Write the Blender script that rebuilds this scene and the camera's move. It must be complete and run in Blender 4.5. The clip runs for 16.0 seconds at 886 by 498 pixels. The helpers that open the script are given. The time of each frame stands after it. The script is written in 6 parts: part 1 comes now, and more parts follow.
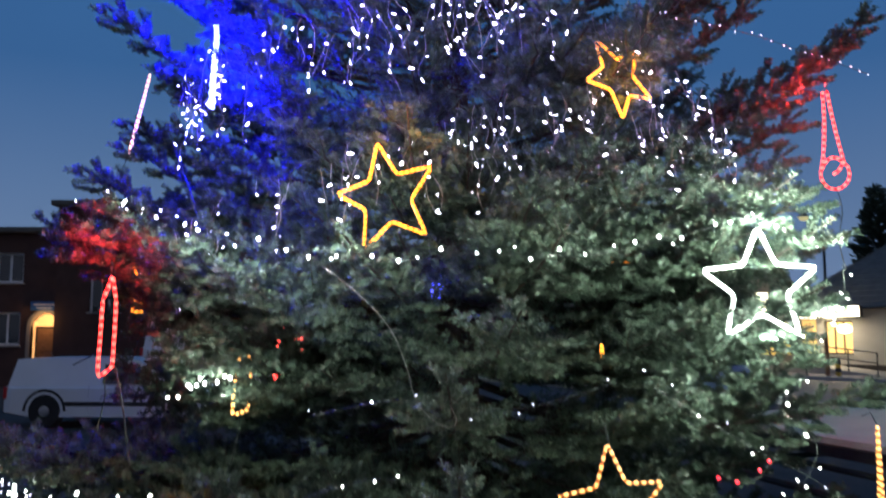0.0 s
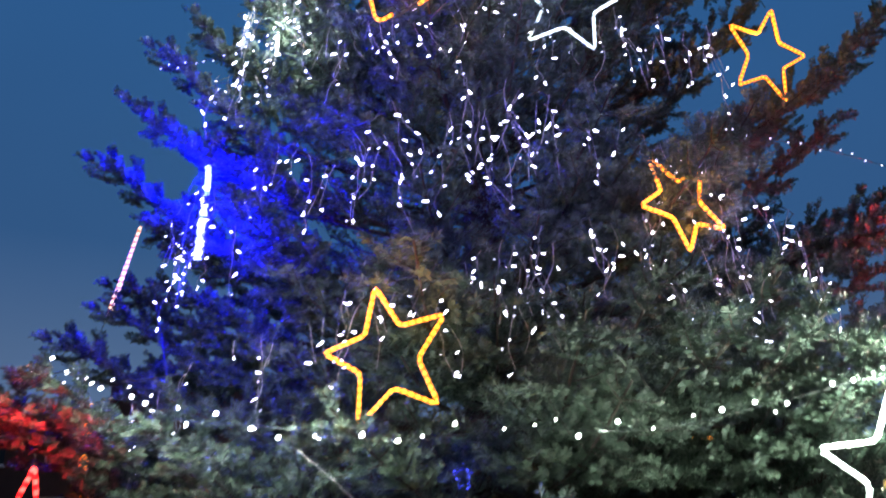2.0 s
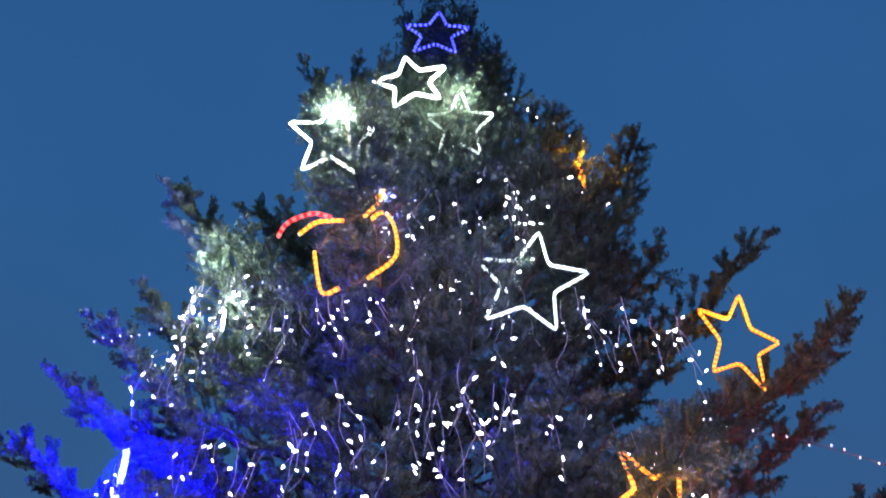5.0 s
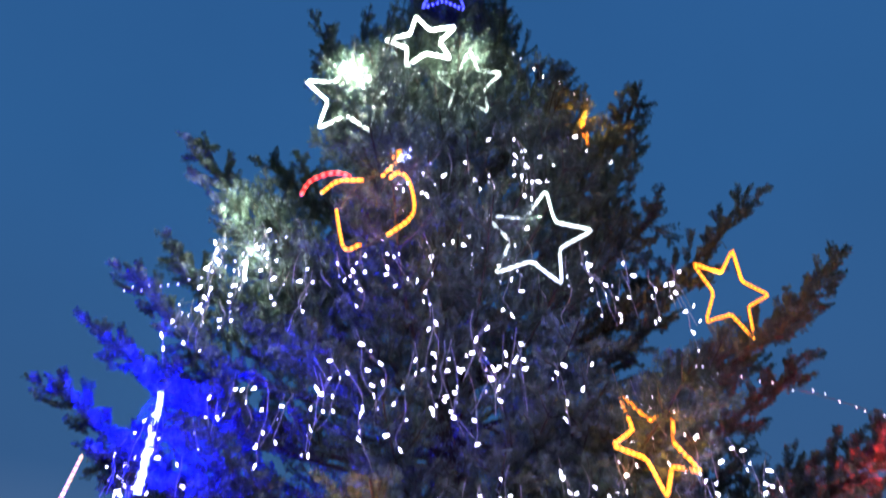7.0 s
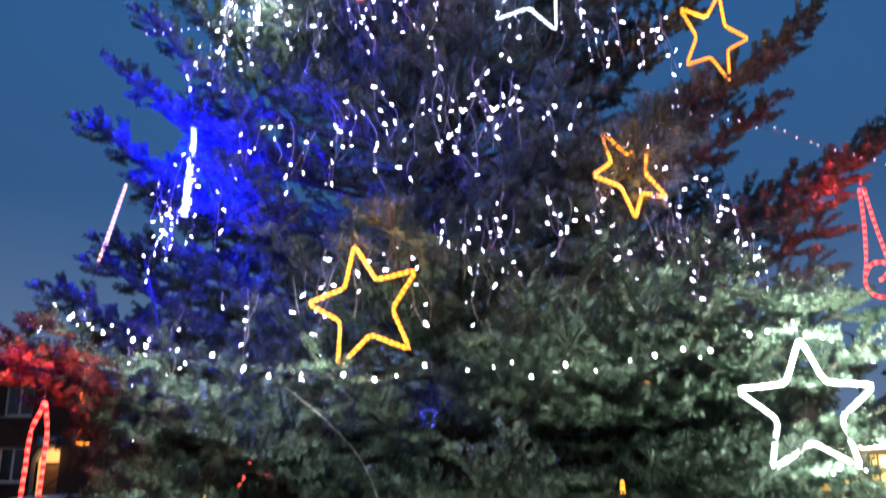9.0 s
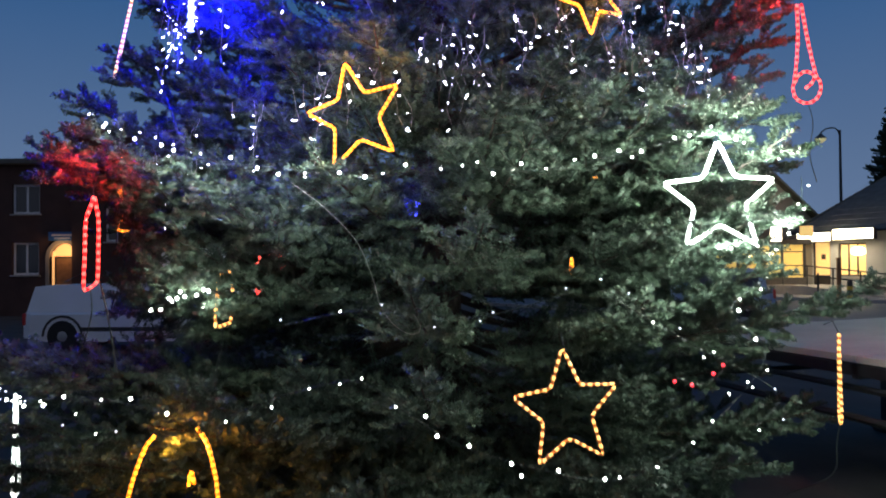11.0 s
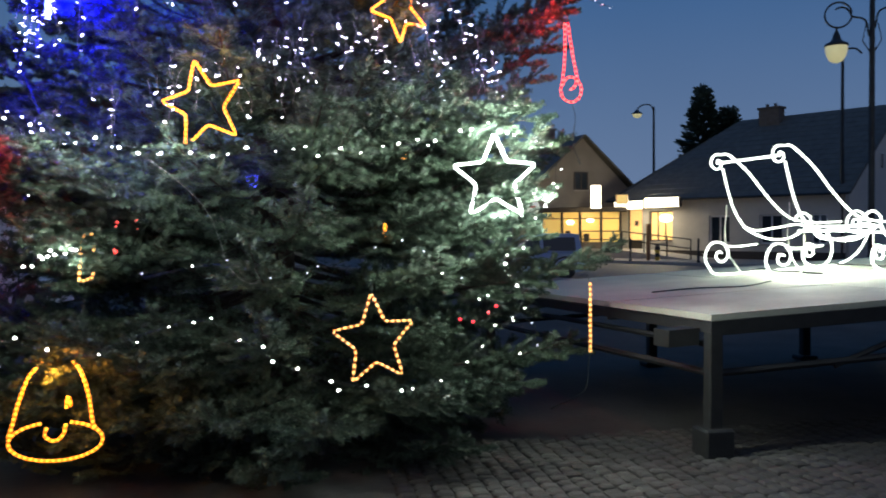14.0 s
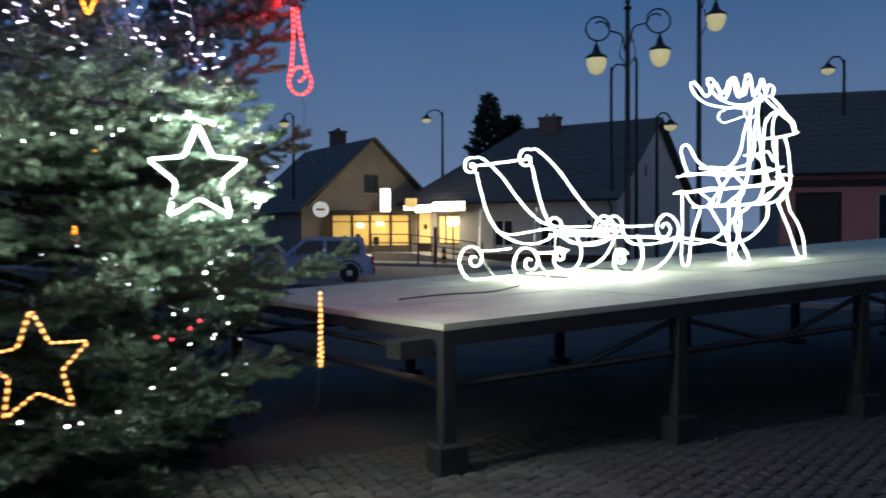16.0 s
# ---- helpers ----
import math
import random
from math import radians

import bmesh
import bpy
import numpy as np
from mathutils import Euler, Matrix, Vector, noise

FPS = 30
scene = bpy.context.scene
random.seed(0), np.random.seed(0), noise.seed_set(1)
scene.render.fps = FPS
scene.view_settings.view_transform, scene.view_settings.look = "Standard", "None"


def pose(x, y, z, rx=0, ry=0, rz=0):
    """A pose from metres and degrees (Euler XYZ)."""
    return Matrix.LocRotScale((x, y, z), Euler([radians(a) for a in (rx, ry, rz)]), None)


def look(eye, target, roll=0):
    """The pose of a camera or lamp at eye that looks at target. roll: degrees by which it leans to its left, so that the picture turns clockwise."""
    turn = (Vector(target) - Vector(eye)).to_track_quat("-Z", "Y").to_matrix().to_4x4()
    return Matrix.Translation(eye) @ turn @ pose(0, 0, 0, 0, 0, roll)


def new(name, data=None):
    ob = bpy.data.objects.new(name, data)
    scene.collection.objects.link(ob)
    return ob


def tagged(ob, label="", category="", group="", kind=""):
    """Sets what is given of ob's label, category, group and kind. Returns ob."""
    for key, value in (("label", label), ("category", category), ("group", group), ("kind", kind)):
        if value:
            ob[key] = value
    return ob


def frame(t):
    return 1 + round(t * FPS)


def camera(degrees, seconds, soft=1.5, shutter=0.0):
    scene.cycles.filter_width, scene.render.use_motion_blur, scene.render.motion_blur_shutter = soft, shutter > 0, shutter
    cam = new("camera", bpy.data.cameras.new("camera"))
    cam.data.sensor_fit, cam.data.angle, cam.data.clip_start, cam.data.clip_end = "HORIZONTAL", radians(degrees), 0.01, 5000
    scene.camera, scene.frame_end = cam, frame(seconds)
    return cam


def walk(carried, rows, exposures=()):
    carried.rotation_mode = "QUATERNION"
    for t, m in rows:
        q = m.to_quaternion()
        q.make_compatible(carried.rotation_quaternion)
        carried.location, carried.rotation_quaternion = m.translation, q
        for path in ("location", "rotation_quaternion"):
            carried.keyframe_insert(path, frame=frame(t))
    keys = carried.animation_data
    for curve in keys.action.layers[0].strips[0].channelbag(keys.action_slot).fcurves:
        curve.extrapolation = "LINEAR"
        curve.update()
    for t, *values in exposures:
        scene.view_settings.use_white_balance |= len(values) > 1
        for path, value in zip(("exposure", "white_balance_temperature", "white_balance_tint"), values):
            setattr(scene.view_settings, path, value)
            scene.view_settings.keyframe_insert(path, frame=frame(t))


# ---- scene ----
cam = camera(56.0, 16.0, soft=1.8, shutter=0.6)
PATH = [
    (0, (-0.114, 0.550, 1.695), (-0.075, 1.961, 1.846), -0.0),
    (0.5, (-0.023, 0.758, 1.745), (-0.040, 2.160, 1.971), -0.3),
    (1, (-0.030, 1.003, 1.742), (-0.083, 2.393, 2.032), -0.2),
    (1.5, (-0.018, 1.247, 1.773), (-0.082, 2.618, 2.138), -0.2),
    (2, (0.080, 1.487, 1.795), (0.017, 2.836, 2.233), -0.4),
    (2.5, (0.133, 1.686, 1.847), (0.077, 3.010, 2.356), -0.5),
    (3, (0.134, 1.868, 1.901), (0.085, 3.158, 2.493), -0.7),
    (3.5, (0.144, 1.958, 1.930), (0.100, 3.195, 2.627), -0.7),
    (4, (0.175, 1.935, 1.952), (0.141, 3.130, 2.717), -0.9),
    (4.5, (0.227, 1.901, 1.955), (0.195, 3.059, 2.776), -0.3),
    (4.7, (0.218, 1.880, 1.966), (0.195, 3.028, 2.801), -0.3),
    (5.7, (0.168, 1.756, 1.917), (0.150, 2.845, 2.829), 0.2),
    (6.8, (0.117, 1.633, 1.868), (0.104, 2.783, 2.700), 0.2),
    (7, (0.110, 1.589, 1.869), (0.100, 2.774, 2.651), 0.0),
    (7.5, (0.160, 1.448, 1.825), (0.149, 2.692, 2.510), 0.1),
    (8, (0.163, 1.334, 1.785), (0.162, 2.629, 2.369), -0.2),
    (8.5, (0.108, 1.223, 1.727), (0.105, 2.556, 2.215), -0.3),
    (9, (0.053, 1.109, 1.697), (0.054, 2.480, 2.066), -0.2),
    (9.5, (0.080, 0.999, 1.659), (0.084, 2.396, 1.915), -0.4),
    (10, (0.119, 0.796, 1.660), (0.129, 2.207, 1.812), -0.5),
    (10.2, (0.134, 0.724, 1.659), (0.140, 2.139, 1.776), -0.5),
    (12.3, (0.092, -0.132, 1.555), (0.121, 1.287, 1.536), -0.7),
    (12.5, (0.053, -0.204, 1.560), (0.092, 1.214, 1.535), -0.6),
    (13, (0.016, -0.371, 1.585), (0.129, 1.044, 1.552), -0.6),
    (13.5, (0.073, -0.520, 1.594), (0.285, 0.883, 1.562), -0.6),
    (14, (0.159, -0.670, 1.614), (0.434, 0.722, 1.581), -0.4),
    (14.5, (0.236, -0.687, 1.619), (0.569, 0.693, 1.587), -0.6),
    (15, (0.358, -0.584, 1.616), (0.782, 0.770, 1.585), -0.3),
    (15.5, (0.518, -0.423, 1.627), (1.041, 0.897, 1.596), -0.2),
    (16, (0.797, -0.325, 1.620), (1.395, 0.963, 1.590), -0.2),
]
walk(cam, [(t, look(eye, target, roll)) for t, eye, target, roll in PATH],
     exposures=[(0.0, 0.96), (1.0, 0.84), (2.5, 0.60), (4.5, 0.68), (8.0, 0.78), (10.0, 0.71), (12.5, 0.74), (14.5, 0.80), (16.0, 0.76)])

# ---- world, sun and exposure ----
world = bpy.data.worlds.new("dusk_sky")
scene.world = world
world.use_nodes = True
wt = world.node_tree
wbg = wt.nodes["Background"]
wco = wt.nodes.new("ShaderNodeTexCoord")
wsep = wt.nodes.new("ShaderNodeSeparateXYZ")
wramp = wt.nodes.new("ShaderNodeValToRGB")
wt.links.new(wco.outputs["Generated"], wsep.inputs[0])
wt.links.new(wsep.outputs["Z"], wramp.inputs["Fac"])
wramp.color_ramp.elements[0].position = 0.0
wramp.color_ramp.elements[0].color = (0.084, 0.122, 0.203, 1)
wramp.color_ramp.elements[1].position = 1.0
wramp.color_ramp.elements[1].color = (0.012, 0.055, 0.160, 1)
for at_z, col in ((0.11, (0.061, 0.100, 0.180)), (0.30, (0.020, 0.061, 0.150)), (0.60, (0.015, 0.064, 0.172))):
    el = wramp.color_ramp.elements.new(at_z)
    el.color = (*col, 1)
wnoise = wt.nodes.new("ShaderNodeTexNoise")
wnoise.inputs["Scale"].default_value = 2.2
wnoise.inputs["Detail"].default_value = 4.0
wmap = wt.nodes.new("ShaderNodeMapRange")
wmap.inputs["To Min"].default_value, wmap.inputs["To Max"].default_value = 0.86, 1.14
wt.links.new(wco.outputs["Generated"], wnoise.inputs["Vector"])
wt.links.new(wnoise.outputs["Fac"], wmap.inputs["Value"])
wmul = wt.nodes.new("ShaderNodeVectorMath")
wmul.operation = "SCALE"
wt.links.new(wramp.outputs["Color"], wmul.inputs[0])
wt.links.new(wmap.outputs["Result"], wmul.inputs["Scale"])
wglow = wt.nodes.new("ShaderNodeMapRange")          # afterglow low in the south-west
wglow.interpolation_type = "SMOOTHSTEP"
wglow.inputs["From Min"].default_value, wglow.inputs["From Max"].default_value = 0.15, -1.0
wglow.inputs["To Min"].default_value, wglow.inputs["To Max"].default_value = 0.0, 1.0
wt.links.new(wsep.outputs["Y"], wglow.inputs["Value"])
wmix = wt.nodes.new("ShaderNodeMix")
wmix.data_type = "RGBA"
wmix.inputs[7].default_value = (0.088, 0.094, 0.125, 1)
wt.links.new(wglow.outputs["Result"], wmix.inputs[0])
wt.links.new(wmul.outputs[0], wmix.inputs[6])
wt.links.new(wmix.outputs[2], wbg.inputs["Color"])
wbg.inputs["Strength"].default_value = 1.0


def glow(name, x, y, z, col, watts, radius=0.05):
    """A small unseen lamp added in or near a thing that shines."""
    li = bpy.data.lights.new(name, "POINT")
    li.color, li.energy, li.shadow_soft_size = col, watts, radius
    ob = new(name, li)
    ob.location = (x, y, z)
    return ob


# ---- materials ----
def principled(name, col, rough=0.7, metal=0.0, var=0.25, scale=8.0, bump=0.2, fine=60.0, spec=0.4, per_object=0.0):
    """A surface with stains at a large scale, grain at a fine one, and relief."""
    m = bpy.data.materials.new(name)
    m.use_nodes = True
    t = m.node_tree
    b = t.nodes["Principled BSDF"]
    b.inputs["Roughness"].default_value = rough
    b.inputs["Metallic"].default_value = metal
    b.inputs["Specular IOR Level"].default_value = spec
    co = t.nodes.new("ShaderNodeTexCoord")
    n1 = t.nodes.new("ShaderNodeTexNoise")
    n2 = t.nodes.new("ShaderNodeTexNoise")
    n1.inputs["Scale"].default_value, n2.inputs["Scale"].default_value = scale, fine
    n1.inputs["Detail"].default_value, n2.inputs["Detail"].default_value = 4, 3
    t.links.new(co.outputs["Object"], n1.inputs["Vector"])
    t.links.new(co.outputs["Object"], n2.inputs["Vector"])
    add = t.nodes.new("ShaderNodeMath")
    add.operation = "ADD"
    half = t.nodes.new("ShaderNodeMath")
    half.operation = "MULTIPLY"
    half.inputs[1].default_value = 0.45
    t.links.new(n2.outputs["Fac"], half.inputs[0])
    t.links.new(n1.outputs["Fac"], add.inputs[0])
    t.links.new(half.outputs[0], add.inputs[1])
    rng = t.nodes.new("ShaderNodeMapRange")
    rng.inputs["From Min"].default_value, rng.inputs["From Max"].default_value = 0.4, 1.05
    rng.inputs["To Min"].default_value, rng.inputs["To Max"].default_value = 1 - var, 1 + var
    t.links.new(add.outputs[0], rng.inputs["Value"])
    last = rng.outputs["Result"]
    if per_object:
        info = t.nodes.new("ShaderNodeObjectInfo")
        r2 = t.nodes.new("ShaderNodeMapRange")
        r2.inputs["To Min"].default_value, r2.inputs["To Max"].default_value = 1 - per_object, 1 + per_object
        t.links.new(info.outputs["Random"], r2.inputs["Value"])
        mul = t.nodes.new("ShaderNodeMath")
        mul.operation = "MULTIPLY"
        t.links.new(last, mul.inputs[0])
        t.links.new(r2.outputs["Result"], mul.inputs[1])
        last = mul.outputs[0]
    sc = t.nodes.new("ShaderNodeVectorMath")
    sc.operation = "SCALE"
    sc.inputs[0].default_value = col
    t.links.new(last, sc.inputs["Scale"])
    t.links.new(sc.outputs[0], b.inputs["Base Color"])
    if bump:
        bp = t.nodes.new("ShaderNodeBump")
        bp.inputs["Strength"].default_value = bump
        bp.inputs["Distance"].default_value = 0.02
        t.links.new(add.outputs[0], bp.inputs["Height"])
        t.links.new(bp.outputs["Normal"], b.inputs["Normal"])
    return m


def lit(name, col, strength, sampled=False):
    m = bpy.data.materials.new(name)
    m.use_nodes = True
    b = m.node_tree.nodes["Principled BSDF"]
    b.inputs["Base Color"].default_value = (*col, 1)
    b.inputs["Roughness"].default_value = 0.35
    b.inputs["Emission Color"].default_value = (*col, 1)
    b.inputs["Emission Strength"].default_value = strength
    if not sampled:
        m.cycles.emission_sampling = "NONE"
    return m


def pane_glass(name, tint=(0.03, 0.04, 0.05), rough=0.06):
    m = bpy.data.materials.new(name)
    m.use_nodes = True
    b = m.node_tree.nodes["Principled BSDF"]
    b.inputs["Base Color"].default_value = (*tint, 1)
    b.inputs["Roughness"].default_value = rough
    b.inputs["Specular IOR Level"].default_value = 0.7
    return m


def needle_material():
    m = bpy.data.materials.new("fir_needles")
    m.use_nodes = True
    t = m.node_tree
    b = t.nodes["Principled BSDF"]
    b.inputs["Roughness"].default_value = 0.5
    b.inputs["Specular IOR Level"].default_value = 0.35
    geo = t.nodes.new("ShaderNodeNewGeometry")
    info = t.nodes.new("ShaderNodeObjectInfo")
    ramp = t.nodes.new("ShaderNodeValToRGB")
    ramp.color_ramp.elements[0].color = (0.010, 0.022, 0.016, 1)
    ramp.color_ramp.elements[1].color = (0.090, 0.134, 0.092, 1)
    co = t.nodes.new("ShaderNodeTexCoord")
    n = t.nodes.new("ShaderNodeTexNoise")
    n.inputs["Scale"].default_value = 3.5
    t.links.new(co.outputs["Object"], n.inputs["Vector"])
    mix = t.nodes.new("ShaderNodeMath")
    mix.operation = "ADD"
    m2 = t.nodes.new("ShaderNodeMath")
    m2.operation = "MULTIPLY_ADD"
    m2.inputs[1].default_value, m2.inputs[2].default_value = 0.24, -0.12
    t.links.new(geo.outputs["Random Per Island"], m2.inputs[0])
    t.links.new(n.outputs["Fac"], mix.inputs[0])
    t.links.new(m2.outputs[0], mix.inputs[1])
    m3 = t.nodes.new("ShaderNodeMath")
    m3.operation = "MULTIPLY_ADD"
    m3.inputs[1].default_value, m3.inputs[2].default_value = 0.44, -0.22
    t.links.new(info.outputs["Random"], m3.inputs[0])
    m4 = t.nodes.new("ShaderNodeMath")
    m4.operation = "ADD"
    t.links.new(mix.outputs[0], m4.inputs[0])
    t.links.new(m3.outputs[0], m4.inputs[1])
    t.links.new(m4.outputs[0], ramp.inputs["Fac"])
    t.links.new(ramp.outputs["Color"], b.inputs["Base Color"])
    return m


M_NEEDLE = needle_material()
M_BARK = principled("bark", (0.042, 0.032, 0.026), 0.9, var=0.4, scale=14, bump=0.6)
M_GROUND = principled("dark_paving", (0.042, 0.041, 0.037), 0.9, var=0.45, scale=1.2, bump=0.5, fine=18)
M_COBBLE = principled("cobble_stone", (0.064, 0.062, 0.055), 0.8, var=0.3, scale=9, bump=0.5, fine=70, per_object=0.3)
M_ROAD = principled("asphalt", (0.10, 0.10, 0.10), 0.7, var=0.25, scale=0.8, bump=0.3, fine=40)
M_PAVE = principled("pavement_slab", (0.26, 0.24, 0.22), 0.85, var=0.2, scale=2, bump=0.3, fine=30)
M_KERB = principled("kerb_concrete", (0.36, 0.34, 0.31), 0.85, var=0.2, scale=5, bump=0.3)
M_DECK = principled("deck_boards", (0.42, 0.44, 0.35), 0.75, var=0.22, scale=2.2, bump=0.25, fine=35, per_object=0.12)
M_STEEL = principled("dark_steel", (0.022, 0.024, 0.024), 0.7, 0.2, var=0.3, scale=12, bump=0.15)
M_IRON = principled("lamp_iron", (0.035, 0.04, 0.045), 0.5, 0.5, var=0.3, scale=10, bump=0.1)
M_PLASTER = principled("grey_plaster", (0.50, 0.48, 0.43), 0.9, var=0.14, scale=1.2, bump=0.2, fine=40)
M_WHITEWALL = principled("white_plaster", (0.72, 0.70, 0.66), 0.9, var=0.10, scale=1.0, bump=0.2, fine=40)
M_OCHRE = principled("ochre_plaster", (0.25, 0.225, 0.195), 0.9, var=0.18, scale=1.1, bump=0.2, fine=40)
M_PINK = principled("pink_plaster", (0.62, 0.26, 0.22), 0.85, var=0.12, scale=1.2, bump=0.2, fine=40)
M_CLAY = principled("brown_brick_wall", (0.075, 0.040, 0.033), 0.9, var=0.25, scale=2.2, bump=0.4, fine=30)
M_ROOF = principled("dark_roofing", (0.11, 0.108, 0.095), 0.8, var=0.3, scale=3, bump=0.4, fine=30)
M_BRICK = principled("chimney_brick", (0.12, 0.105, 0.095), 0.9, var=0.3, scale=7, bump=0.4)
M_FRAME = principled("white_window_frame", (0.74, 0.74, 0.72), 0.5, var=0.08, scale=6, bump=0.05)
M_DARKFRAME = principled("dark_door_paint", (0.045, 0.038, 0.034), 0.55, var=0.25, scale=6, bump=0.1)
M_WOODDOOR = principled("wooden_door", (0.23, 0.12, 0.06), 0.6, var=0.3, scale=8, bump=0.2)
M_GLASS = pane_glass("dark_window_glass")
# emission that stands in for lit rooms behind the shop and bay windows
M_SHOPLIT = lit("lit_shop_interior", (1.0, 0.68, 0.24), 0.42)
M_BAYLIT = lit("lit_bay_interior", (1.0, 0.68, 0.20), 0.21)
M_SHOPBRIGHT = lit("bright_shop_lamp", (1.0, 0.93, 0.66), 3.0)
M_ARCH = lit("lit_arch_interior", (1.0, 0.50, 0.18), 0.55)
M_SIGN = lit("lit_sign_face", (1.0, 0.88, 0.66), 3.2)
M_SIGNDIM = lit("round_sign_face", (0.85, 0.84, 0.76), 0.30)
M_BLUESIGN = principled("blue_sign", (0.04, 0.13, 0.32), 0.4, var=0.1)
M_SIGNBAR = principled("sign_letter_bar", (0.55, 0.58, 0.62), 0.5, var=0.05)
M_REDBAR = principled("red_letter_bar", (0.55, 0.06, 0.05), 0.5, var=0.05)
# faint glow put into the globes so that the glass looks pale at dusk
M_LANTERN = lit("cream_lantern_glow", (0.85, 0.78, 0.42), 0.24)
M_CARWHITE = principled("white_car_paint", (0.72, 0.74, 0.78), 0.3, var=0.06, scale=2, bump=0.0, spec=0.6)
M_CARBLUE = principled("dark_blue_car_paint", (0.26, 0.36, 0.54), 0.28, 0.2, var=0.08, scale=2, bump=0.0, spec=0.6)
M_CARGREY = principled("silver_car_paint", (0.42, 0.44, 0.46), 0.3, 0.4, var=0.06, scale=2, bump=0.0, spec=0.6)
M_RUBBER = principled("tyre_rubber", (0.022, 0.022, 0.024), 0.85, var=0.2, scale=10, bump=0.1)
M_RIM = principled("alloy_rim", (0.42, 0.43, 0.45), 0.35, 0.8, var=0.1, scale=8, bump=0.0)
M_TAIL = principled("red_tail_lens", (0.45, 0.03, 0.03), 0.25, var=0.1, scale=6, bump=0.0)
M_HEAD = principled("clear_lamp_lens", (0.75, 0.76, 0.78), 0.12, var=0.05, scale=6, bump=0.0)
M_PLATE = principled("pale_number_plate", (0.70, 0.70, 0.66), 0.5, var=0.05)
M_TRIM = principled("black_plastic_trim", (0.03, 0.03, 0.032), 0.6, var=0.15, scale=9, bump=0.05)
M_CABLE_W = principled("pale_cable", (0.26, 0.25, 0.25), 0.6, var=0.1, scale=20, bump=0.0)
M_CABLE_D = principled("dark_green_cable", (0.018, 0.028, 0.024), 0.6, var=0.2, scale=20, bump=0.0)
M_FRAMEBAR = principled("painted_frame_bar", (0.03, 0.03, 0.03), 0.5, 0.4, var=0.15, scale=20, bump=0.0)
M_ROPE = {
    "amber": (lit("amber_rope_bead", (1.0, 0.36, 0.03), 1.8), lit("amber_rope", (1.0, 0.23, 0.008), 0.75)),
    "dimamber": (lit("dim_amber_bead", (1.0, 0.48, 0.14), 1.5), lit("dim_amber_rope", (0.60, 0.20, 0.03), 0.07)),
    "warm": (lit("warm_rope_bead", (1.0, 0.62, 0.34), 1.8), lit("warm_rope", (1.0, 0.33, 0.12), 0.35)),
    "white": (lit("white_rope_bead", (0.92, 1.0, 0.94), 3.2), lit("white_rope", (0.80, 0.98, 0.86), 1.25)),
    "palewhite": (lit("pale_white_bead", (0.86, 1.0, 0.92), 1.3), lit("pale_white_rope", (0.72, 0.90, 0.78), 0.5)),
    "red": (lit("red_rope_bead", (1.0, 0.10, 0.08), 2.2), lit("red_rope", (1.0, 0.012, 0.014), 0.9)),
    "blue": (lit("blue_rope_bead", (0.50, 0.66, 1.0), 3.0), lit("blue_rope", (0.26, 0.40, 1.0), 2.2)),
    "deepblue": (lit("deep_blue_bead", (0.08, 0.10, 1.0), 2.6), lit("deep_blue_rope", (0.0, 0.0, 0.30), 0.5)),
}
M_LED = lit("cool_white_led", (0.80, 0.83, 1.0), 7.0)
M_LEDDIM = lit("faint_white_led", (0.72, 0.76, 1.0), 1.4)
M_BALL = lit("white_ball_led", (0.93, 1.0, 0.95), 7.0)
M_REDLED = lit("red_led", (1.0, 0.03, 0.05), 2.2)


